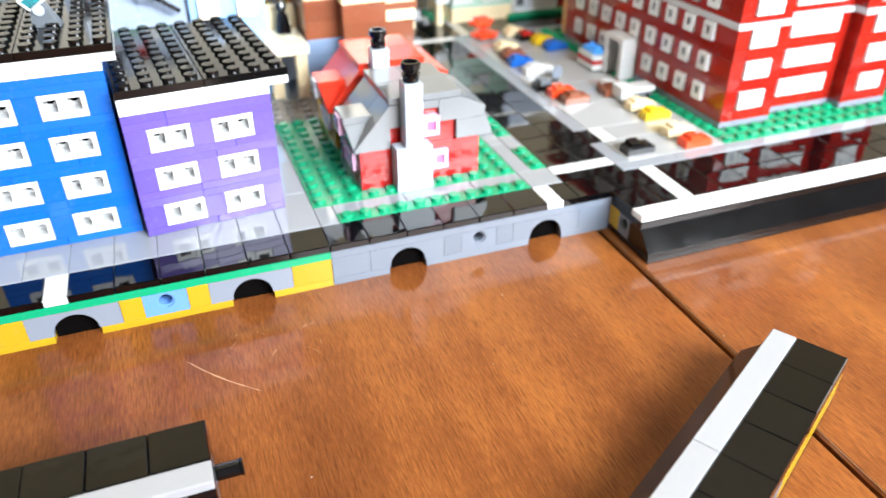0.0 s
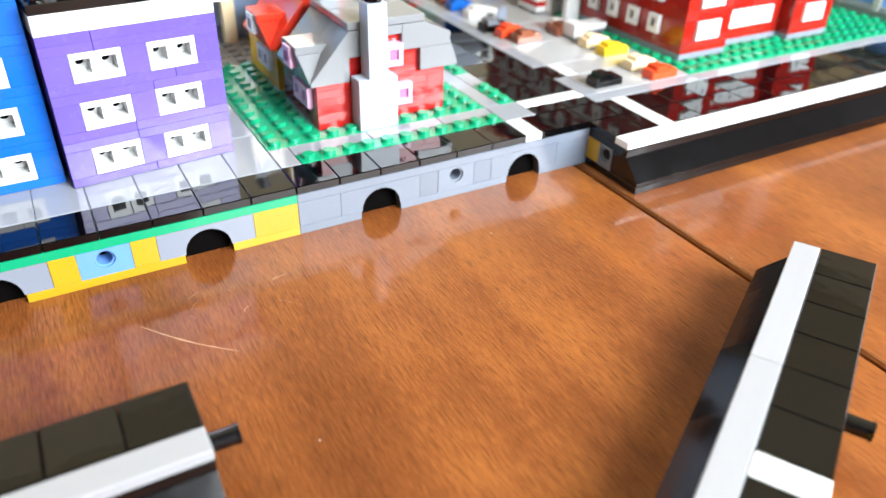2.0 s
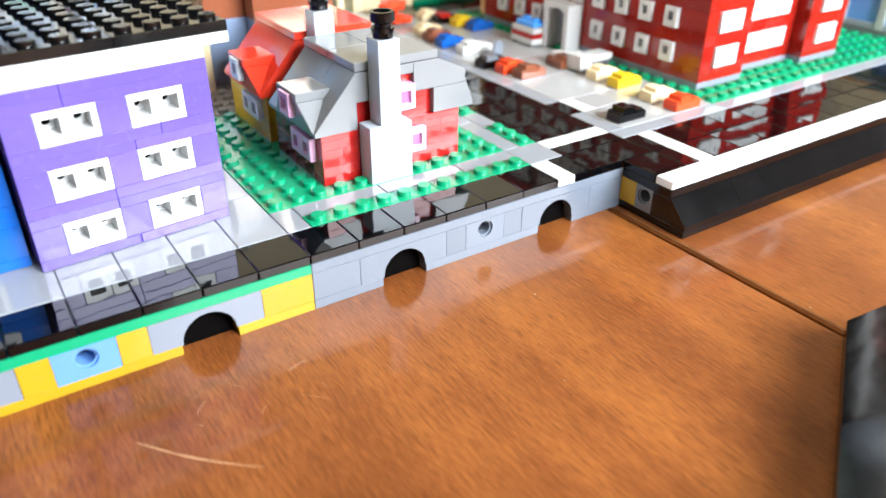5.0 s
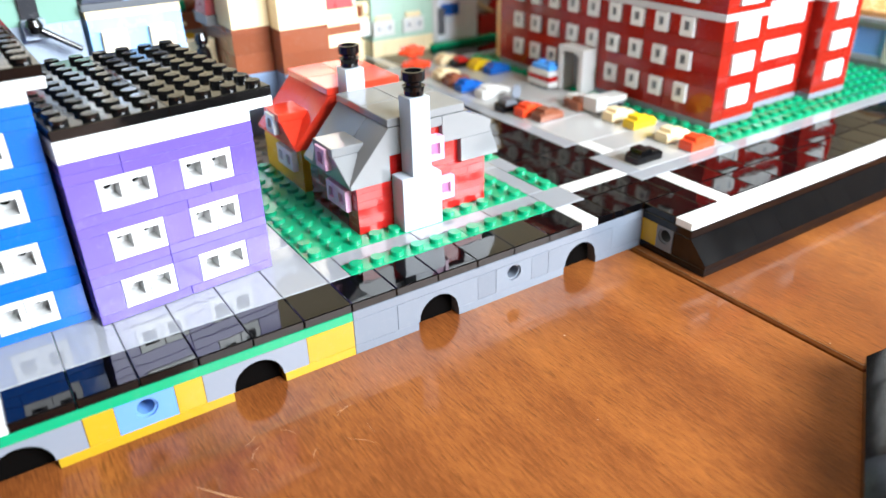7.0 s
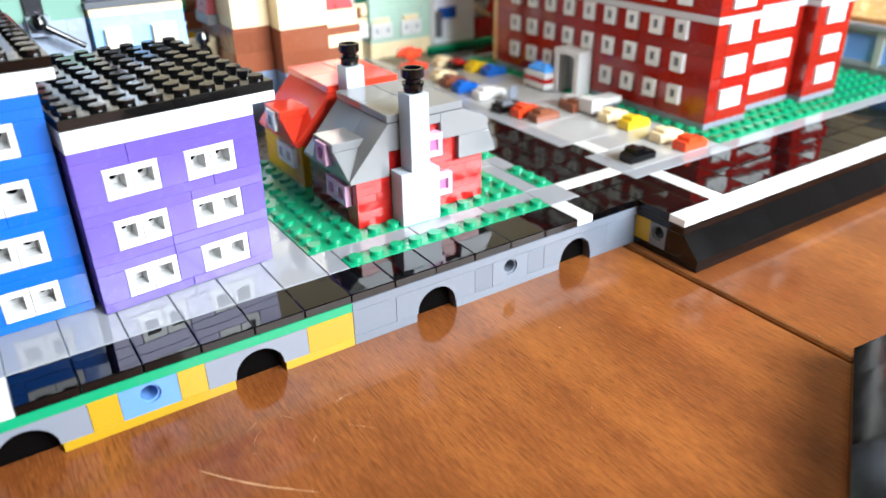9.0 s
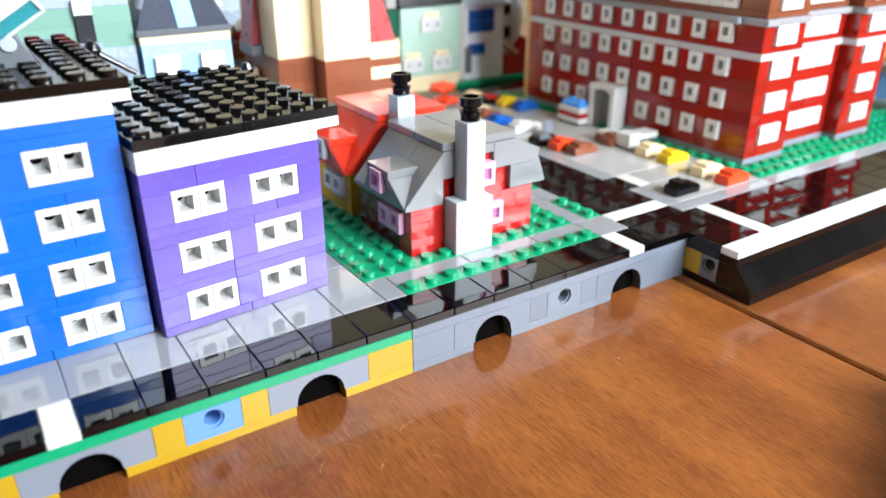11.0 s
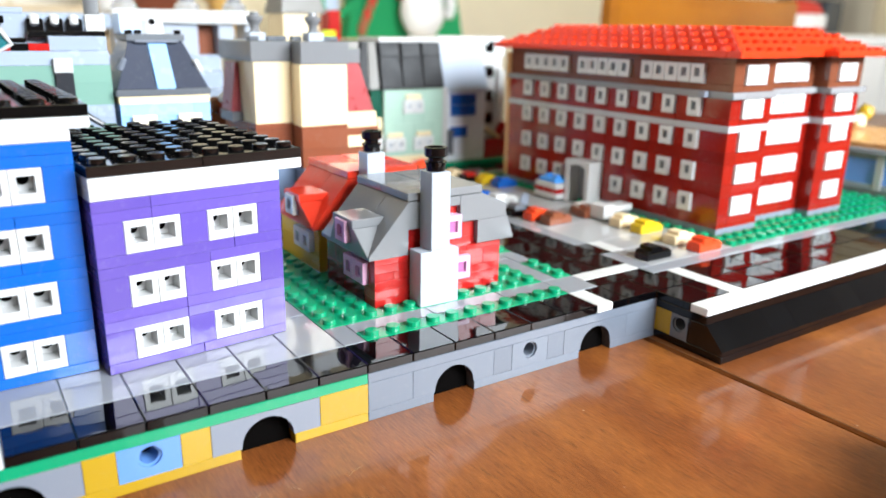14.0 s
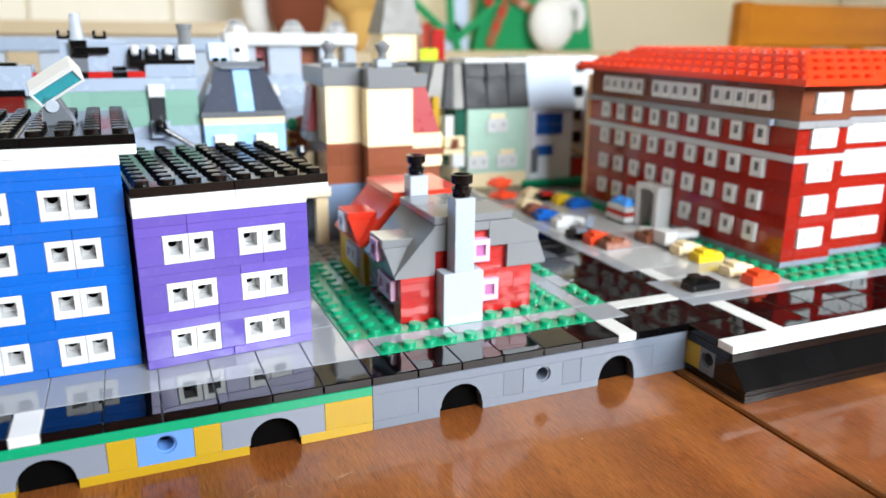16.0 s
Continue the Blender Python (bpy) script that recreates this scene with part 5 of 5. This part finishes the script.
# grey viaduct across the back of the town
via = thing("grey_viaduct", "grey and white toy railway viaduct behind the town", "toy viaduct", (0, 45 * S, 0), 0)
AQUAGREY = clear_plastic("clear grey plastic", (0.72, 0.74, 0.78))
pc(via, "pier_wall", STGRAY, -24, 9.2, 0, 3, 0, 96)
for a, b in ((-24, -17), (-14.5, -8), (-4.5, -0.6), (0.6, 3.2), (4.4, 7.4), (9.2, 10.6), (11.6, 12.7)):
    pc(via, "pier", LSTONE, a, b, 0.2, 2.8, 96, 117)
pc(via, "deck", WHITE, 0.45, 12.72, -0.4, 3.2, 117, 126, c=0.8)
pc(via, "deck", STGRAY, -24, 0.4, -0.2, 3.0, 113, 122.5, c=0.8)
pc(via, "panel", BROWN, 7.4, 9.2, 1.6, 2.4, 96, 117)
pc(via, "panel", CORAL, 3.2, 4.4, 1.6, 2.4, 96, 117)
for x in (1.8, 7.0, 11.2):
    part("rail_lamp", lathe([(0.009, 0), (0.0085, 0.003), (0.006, 0.006), (0.0045, 0.009), (0.002, 0.0095)], 7), AQUAGREY, via, "clear grey lamp", (x * S, 1.6 * S, 0.126))
pc(via, "stair_block", STGRAY, 1.5, 9.2, -4, 0, 0, 86)
pc(via, "stair_block", STGRAY, 4.5, 9.2, -6, -4, 0, 76)

# round tower with a grey cone roof
ct = thing("cone_roof_tower", "pale toy tower with a steep grey roof", "toy tower", (18.4 * S, 50 * S, 0), 0)
pc(ct, "base", MGRAY, -3, 3, -3, 3, 0, 60)
pc(ct, "shaft", TAN, -2.0, 2.0, -2.0, 2.0, 60, 126)
part("roof", frustum((-2.3, 2.3, -2.3, 2.3), (-1.0, 1.0, -1.0, 1.0), 126, 172), WORNGRAY, ct)
for x in (1.6, 2.0):
    pc(ct, "corner_bar", BROWN if x > 1.8 else TAN, x - 0.35, x, -2.15, -2.0, 60, 125)

# red and lime blocks by the tower
rb = thing("red_block_stack", "red toy block stack behind the tower", "toy blocks", (27 * S, 60 * S, 0))
pc(rb, "block", RED, -0.7, 0.8, -1, 1, 60, 131)
pc(rb, "block", MGRAY, -3.2, 2.4, -1, 1, 0, 60)
lb = thing("lime_block", "lime green toy block on grey bricks", "toy blocks", (24.7 * S, 57 * S, 0))
pc(lb, "block", LIME, -1.4, 1.0, -1, 1, 92, 113)
pc(lb, "foot", MGRAY, -1.4, 1.0, -1, 1, 0, 92)

# small plants and figures beside the street
tr = thing("red_toy_shrub", "two stacked orange red toy flower heads", "toy plant", (20.4 * S, 28.6 * S, 0.0192))


def flower(r, h, seed):
    """A flat six-lobed flower head with a raised middle."""
    bm = bmesh.new()
    n = 36
    rings = []
    for k, z, lobe in ((0.5, 0.0, 0.0), (1.0, 0.25, 0.16), (1.0, 0.6, 0.16), (0.62, 0.8, 0.08), (0.4, 1.0, 0.0)):
        ring = []
        for i in range(n):
            a = 2 * math.pi * i / n
            q = r * k * (1 + lobe * math.cos(6 * a + seed))
            ring.append(bm.verts.new((q * math.cos(a), q * math.sin(a), z * h)))
        rings.append(ring)
    for a, b in zip(rings, rings[1:]):
        for i in range(n):
            bm.faces.new((a[i], a[(i + 1) % n], b[(i + 1) % n], b[i]))
    bm.faces.new(rings[0][::-1])
    bm.faces.new(rings[-1])
    return bm


part("stem", tube(0.0016, 0.0016, 0.012, 10, 0.0002), ORANGE, tr)
part("lower_flower", flower(0.0090, 0.0050, 0.4), ORANGE, tr, "", (0.0012, 0, 0.0006))
part("upper_flower", flower(0.0078, 0.0052, 1.1), ORANGE, tr, "", (-0.0012, 0.001, 0.0092), (8, -6, 0))

# aqua sign on the blue house roof
sign = thing("roof_billboard", "white and clear aqua panel tilted on a grey bracket", "toy billboard", (-10.75 * S, 8.6 * S, 0.0192 + blue_top / 1000), -8)
part("bracket", frustum((-0.6, 0.7, -0.35, 0.35), (-0.5, 0.1, -0.25, 0.25), 0, 9.5), DGRAY, sign)
part("bracket_stud", tube(0.0021, 0.0021, 0.0012, 16, 0.0002), LSTONE, sign, "", (-0.12 * S, -0.25 * S, 0.0065), (90, 0, 0))
pb = part("panel", block(2.05 * S, 0.92 * S, 0.0062, WINWHITE, 0.0004), WINWHITE, sign, "off-white box panel", (0.02 * S, 0.08 * S, 0.0146), (32, -32, 0))
for w, h, x, z in ((2.05 * S, 0.0009, 0, 0.00265), (2.05 * S, 0.0009, 0, -0.00265), (0.0009, 0.0044, 0.98 * S, 0), (0.0009, 0.0044, -0.98 * S, 0)):
    part("rim", block(w, 0.0014, h, WINWHITE, 0.0002), WINWHITE, pb, "", (x, -0.46 * S - 0.0007, z))
part("glass", block(1.84 * S, 0.0008, 0.0043, AQUA, 0.0001), AQUA, pb, "clear aqua pane", (0, -0.46 * S - 0.0005, 0))

# wooden chair at the far side of the table
chair = thing("dining_chair", "honey coloured wooden chair pushed to the table", "chair", (1.052, 0.70, FLOOR), 0)
part("top_rail", block(0.484, 0.022, 0.066, CHAIRWOOD, 0.006), CHAIRWOOD, chair, "", (0, 0, 0.892))
part("lower_rail", block(0.45, 0.02, 0.05, CHAIRWOOD, 0.004), CHAIRWOOD, chair, "", (0, 0, 0.62))
for x in (-0.254, 0.254):
    part("back_leg", block(0.026, 0.030, 0.928, CHAIRWOOD, 0.005), CHAIRWOOD, chair, "", (x, 0.004, 0.464), (-1, 2.5 if x < 0 else -2.5, 0))
    part("front_leg", block(0.034, 0.034, 0.44, CHAIRWOOD, 0.005), CHAIRWOOD, chair, "", (x * 0.9, -0.36, 0.22))
part("seat", block(0.46, 0.42, 0.03, CHAIRWOOD, 0.008), CHAIRWOOD, chair, "", (0, -0.18, 0.455))
for x in (-0.12, 0.0, 0.12):
    part("slat", block(0.035, 0.012, 0.22, CHAIRWOOD, 0.003), CHAIRWOOD, chair, "", (x, 0, 0.752))

# sideboard and a taller cabinet along the wall, soft toys on the sideboard
def low_cabinet(name, label, x0, x1, top, doors):
    c = thing(name, label, "cabinet", ((x0 + x1) / 2, 1.5, FLOOR))
    w = x1 - x0
    part("top", block(w, 0.46, 0.026, SIDEWOOD, 0.004), SIDEWOOD, c, "", (0, 0, top - 0.013))
    part("body", block(w - 0.04, 0.42, top - 0.026, SIDEWOOD, 0.004), SIDEWOOD, c, "", (0, 0.01, (top - 0.026) / 2))
    step = (w - 0.06) / doors
    for i in range(doors):
        d = part("door", block(step - 0.012, 0.018, top - 0.1, SIDEWOOD, 0.003), SIDEWOOD, c, "", (-w / 2 + 0.03 + step * (i + 0.5), -0.21, (top - 0.02) / 2))
        part("knob", lathe([(0.006, 0), (0.012, 0.008), (0.009, 0.02)], 14), CHAIRWOOD, d, "", (step * 0.35, -0.009, 0.1), (90, 0, 0))
    return c


PANEL = wallpaint("off-white panel paint", (0.92, 0.88, 0.79), 0.5)
for a, b in ((-1.45, -0.252), (-0.246, 0.049), (0.055, 0.30)):
    slab("wall_panel", PANEL, a, b, Y1 - 0.012, Y1 - 0.001, 0.10, 1.0, "off-white wall panel above the cabinet", "wall panel")
low_cabinet("sideboard", "pale wooden sideboard with soft toys on top", 0.16, 1.02, 0.84, 2)
low_cabinet("cabinet", "pale wooden cabinet along the cream wall", -1.5, 0.15, 0.893, 3)


def blob(rx, ry, rz, seed, rough=0.06, n=3):
    bm = bmesh.new()
    bmesh.ops.create_icosphere(bm, subdivisions=n, radius=1)
    for v in bm.verts:
        d = 1 + rough * noise.noise(v.co * 2.2 + Vector((seed, 0, 0)))
        v.co = Vector((v.co.x * rx * d, v.co.y * ry * d, v.co.z * rz * d))
    for f in bm.faces:
        f.smooth = True
    return bm


def fused(ob, label, category):
    """Melts overlapping lumps into one plain skin."""
    rm = ob.modifiers.new("skin", "REMESH")
    rm.mode, rm.voxel_size, rm.use_smooth_shade = "VOXEL", 0.0035, True
    return tagged(ob, label, category)


def joined(blobs):
    """One bmesh out of several (bmesh, offset) pairs."""
    out = bmesh.new()
    for bm, at in blobs:
        bmesh.ops.translate(bm, verts=bm.verts, vec=at)
        me = bpy.data.meshes.new("lump")
        bm.to_mesh(me)
        bm.free()
        out.from_mesh(me)
        bpy.data.meshes.remove(me)
    return out


SBZ = 0.09
tagged(part("brown_soft_toy", blob(0.058, 0.05, 0.10, 1), CLOTHBROWN, None, "", (0.272, 1.36, SBZ + 0.097)), "plain brown soft toy on the sideboard", "soft toy")
tagged(part("cream_soft_toy", blob(0.034, 0.03, 0.115, 4), CLOTHWHITE, None, "", (0.205, 1.42, SBZ + 0.112)), "plain cream soft toy on the sideboard", "soft toy")
tan_toy = part("honey_soft_toy", joined([(blob(0.030, 0.035, 0.07, 2), (0, 0, 0)), (blob(0.064, 0.05, 0.058, 9), (-0.008, 0, 0.055))]), CLOTHTAN, None, "", (0.397, 1.36, SBZ + 0.068))
fused(tan_toy, "plain honey coloured soft toy on the sideboard", "soft toy")

# green felt tree with a white soft toy in front
ft = thing("felt_tree", "green felt tree with brown trim on the sideboard", "decoration", (0.86, 1.43, SBZ))
part("felt", frustum((-21, 19, -3, 3), (-15, 13, -1.5, 1.5), 0, 260), CLOTHGREEN, ft)
TRIMBROWN = wallpaint("brown felt", (0.38, 0.13, 0.06), 0.9)
TRIMPINK = wallpaint("dusty pink felt", (0.62, 0.33, 0.24), 0.9)
rng = random.Random(31)
for i in range(8):
    part("trim_tuft", blob(0.016, 0.008, 0.010, i, 0.3, 2), rng.choice((TRIMBROWN, TRIMPINK, CLOTHRED)), ft, "", (-0.115 + 0.021 * i, -0.032, 0.135 - 0.010 * i))
for i in range(6):
    part("trim_tuft", blob(0.010, 0.008, 0.016, i + 20, 0.3, 2), rng.choice((TRIMBROWN, TRIMBROWN, CLOTHRED)), ft, "", (-0.10 - 0.007 * i, -0.032, 0.10 - 0.016 * i))
lumps = [(blob(0.053, 0.045, 0.062, 7, 0.06), (0, 0, 0))]
for i in range(7):
    a = 1.9 - 0.42 * i
    lumps.append((blob(0.019 - 0.0014 * i, 0.018, 0.019 - 0.0014 * i, i, 0.2, 2), (0.045 + 0.030 * math.cos(a), -0.004, 0.014 + 0.036 * math.sin(a))))
fused(part("white_soft_toy", joined(lumps), CLOTHWHITE, None, "", (0.86, 1.355, SBZ + 0.061)), "white plush round toy with a curled tail", "soft toy")
fr = thing("felt_branches", "crossed green felt branches with pale blue cards", "decoration", (0.62, 1.40, SBZ))
for x, z, l, a in ((-0.045, 0.072, 0.15, 40), (0.075, 0.068, 0.13, -38), (0.02, 0.02, 0.05, 75), (0.005, 0.085, 0.10, 85)):
    part("branch", block(l, 0.008, 0.017, CLOTHGREEN, 0.003), CLOTHGREEN, fr, "", (x, 0, z), (0, a, 0))
SKYCARD = wallpaint("pale blue card", (0.60, 0.70, 0.86), 0.6)
for x, z, w, h in ((0.035, 0.07, 0.04, 0.14), (0.012, 0.03, 0.05, 0.06), (0.13, 0.025, 0.03, 0.05)):
    part("card", block(w, 0.003, h, SKYCARD, 0.0006), SKYCARD, fr, "pale blue card", (x, 0.012, z))
part("red_card", block(0.028, 0.004, 0.06, CLOTHRED, 0.001), CLOTHRED, fr, "red felt patch", (-0.045, 0.010, 0.03))
part("red_bauble", blob(0.012, 0.012, 0.014, 3, 0.1, 2), CLOTHRED, fr, "red felt bauble", (0.098, -0.006, 0.11))

# cream shelf unit beyond the chair
SHELFCREAM = wallpaint("cream shelf paint", (0.74, 0.66, 0.52), 0.5)
su = thing("shelf_unit", "cream painted shelf unit with boxes and trinkets", "shelf unit", (2.55, 1.55, FLOOR))
part("side", block(0.03, 0.36, 2.3, SHELFCREAM, 0.002), SHELFCREAM, su, "", (-0.32, 0, 1.15))
part("side", block(0.03, 0.36, 2.3, SHELFCREAM, 0.002), SHELFCREAM, su, "", (0.32, 0, 1.15))
part("back", block(0.61, 0.012, 2.3, BACKPAINT, 0.001), BACKPAINT, su, "", (0, 0.17, 1.15))
for z in (0.06, 0.45, 0.80, 1.12, 1.5, 1.9, 2.28):
    part("shelf", block(0.61, 0.33, 0.025, SHELFCREAM, 0.002), SHELFCREAM, su, "", (0, 0, z))
rng = random.Random(21)
for z in (0.0725, 0.4625, 0.8125, 1.1325, 1.5125, 1.9125):
    x = 2.27
    while x < 2.72:
        w = rng.uniform(0.06, 0.15)
        h = rng.uniform(0.08, 0.24)
        mat = rng.choice((CLOTHRED, TAN, DGRAY, WHITE, OLIVE, BLACK, WHITE))
        tagged(part("storage_box", block(w, 0.2, h, mat, 0.006), mat, None, "", (x + w / 2, 1.5, FLOOR + z + h / 2)), "coloured storage box standing on the cream shelf", "box", "boxes on the shelf unit")
        x += w + rng.uniform(0.01, 0.08)
# white counter beside the table, a canister on it
cn = thing("white_counter", "white painted counter beyond the chair", "counter", (2.10, 1.07, FLOOR))
part("body", block(1.26, 0.50, 0.835, TRIMWHITE, 0.004), TRIMWHITE, cn, "", (0, 0, 0.4175))
part("top", block(1.30, 0.54, 0.03, TRIMWHITE, 0.006), TRIMWHITE, cn, "", (0, 0, 0.85))
for x in (-0.42, 0.0, 0.42):
    part("drawer_front", block(0.40, 0.016, 0.16, TRIMWHITE, 0.003), TRIMWHITE, cn, "", (x, -0.256, 0.735))
can = thing("kitchen_canister", "white and red round canister on the counter", "canister", (1.705, 0.95, FLOOR + 0.865))
part("base_ring", tube(0.066, 0.066, 0.014, 24, 0.001), CLOTHRED, can, "dull red ring")
part("body", lathe([(0.063, 0.014), (0.067, 0.018), (0.067, 0.043), (0.060, 0.047)], 24), TRIMWHITE, can)
part("lid", lathe([(0.060, 0.047), (0.056, 0.052), (0.050, 0.068), (0.030, 0.078), (0.008, 0.082)], 24), CLOTHRED, can, "red domed lid")

# blue arcade beside the school plot
ARCBLUE = plastic("bright medium blue plastic", (0.20, 0.40, 0.92), 0.12, 0.05)
arcade = thing("blue_arcade", "low toy arcade with blue panes and white posts", "toy building", (48.3 * S, 3 * S, 0.0192))
pc(arcade, "floor", MGRAY, 0, 12, 0, 26, 0, 3.2)
pc(arcade, "cap", LSTONE, -0.2, 12, 0, 26, 25.6, 28.8)
pc(arcade, "cap_trim", OCHRE, 0.2, 12, 0.2, 26, 28.8, 32)
for i in range(9):
    pc(arcade, "post", WHITE, 0, 0.6, 3 * i, 3 * i + 0.6, 3.2, 25.6)
for i in range(8):
    pc(arcade, "pane", ARCBLUE, 0.2, 0.45, 3 * i + 0.62, 3 * i + 2.98, 6.4, 22.4)
    pc(arcade, "rail", LSTONE, 0.05, 0.55, 3 * i + 0.62, 3 * i + 2.98, 22.5, 25.5)
    pc(arcade, "sill", LSTONE, 0.05, 0.55, 3 * i + 0.62, 3 * i + 2.98, 3.3, 6.3)
pc(arcade, "back_wall", LSTONE, 1.2, 12, 24, 26, 3.2, 25.6)
pl = thing("yellow_toy_plant", "yellow round toy plant on the arcade roof", "toy plant", (57.4 * S, 12.9 * S, 0.0192 + 0.032))
part("stem", tube(0.0016, 0.0016, 0.006, 10, 0.0002), MGRAY, pl)
part("lower_ball", blob(0.0055, 0.005, 0.0055, 5, 0.2, 2), TAN, pl, "pale ball", (-0.005, 0, 0.0055))
part("upper_ball", blob(0.0062, 0.006, 0.0062, 6, 0.25, 2), YELLOW, pl, "yellow ball", (0.002, 0, 0.0115))
# raised platform on a column, and heaped loose pieces behind it
pf = thing("column_platform", "cream toy platform on a tan column", "toy platform", (2.1 * S, 21.6 * S, 0.0192))
pc(pf, "column", TAN, 0.45, 1.25, -1.6, -0.8, 0, 26)
pc(pf, "column", TAN, -1.3, -0.5, -1.2, -0.4, 0, 26)
pc(pf, "deck", PALETAN, -1.4, 1.38, -1.9, 2.6, 26, 31)
pc(pf, "back_wall", TAN, -1.4, 1.38, 2.6, 3.4, 26, 44)
pc(pf, "rear_support", LSTONE, -1.4, 1.38, 2.6, 3.4, 0, 26)
fig = part("toy_figure", lathe([(0.0046, 0), (0.0040, 0.005), (0.0032, 0.010), (0.0016, 0.012), (0.0030, 0.0128), (0.0033, 0.015), (0.0022, 0.0178), (0.0006, 0.0184)], 14), BLACK, None, "", (2.4 * S, 23.2 * S, 0.0192 + 0.031))
tagged(fig, "plain black toy figure on the platform", "toy figure")
hp = thing("brick_stack", "stack of mixed grey and tan toy bricks", "toy blocks", (4.2 * S, 30.5 * S, 0.0192))
for z0, z1, w, mat in ((0, 19, 2.6, LSTONE), (19, 31, 2.3, TAN), (31, 41, 1.9, MGRAY), (41, 50, 1.4, BROWN)):
    pc(hp, "block", mat, -w, w, -0.9, 0.9, z0, z1)
rng = random.Random(77)
for k in range(15):
    z = (0.0, 31.0, 41.0, 50.0)[k % 3 + 1]
    mat = (YELLOW, GREEN, RED, TAN, BROWN, OLIVE, YELLOW, DGREEN, WHITE, ORANGE)[k % 10]
    r = rng.uniform(0.0030, 0.0056)
    w = (2.1, 1.7, 1.2)[k % 3]
    x, y = 4.2 + rng.uniform(-w, w), 29.4 + rng.uniform(-0.2, 0.3)
    tagged(part("toy_clutter_piece", blob(r, r * 0.8, r * rng.uniform(0.9, 1.5), k, 0.35, 2), mat, None, "", (x * S, (y + 0.6) * S, 0.0192 + z / 1000 + r * 0.85)), "small round coloured toy piece on a stack", "toy piece", "small toy pieces")
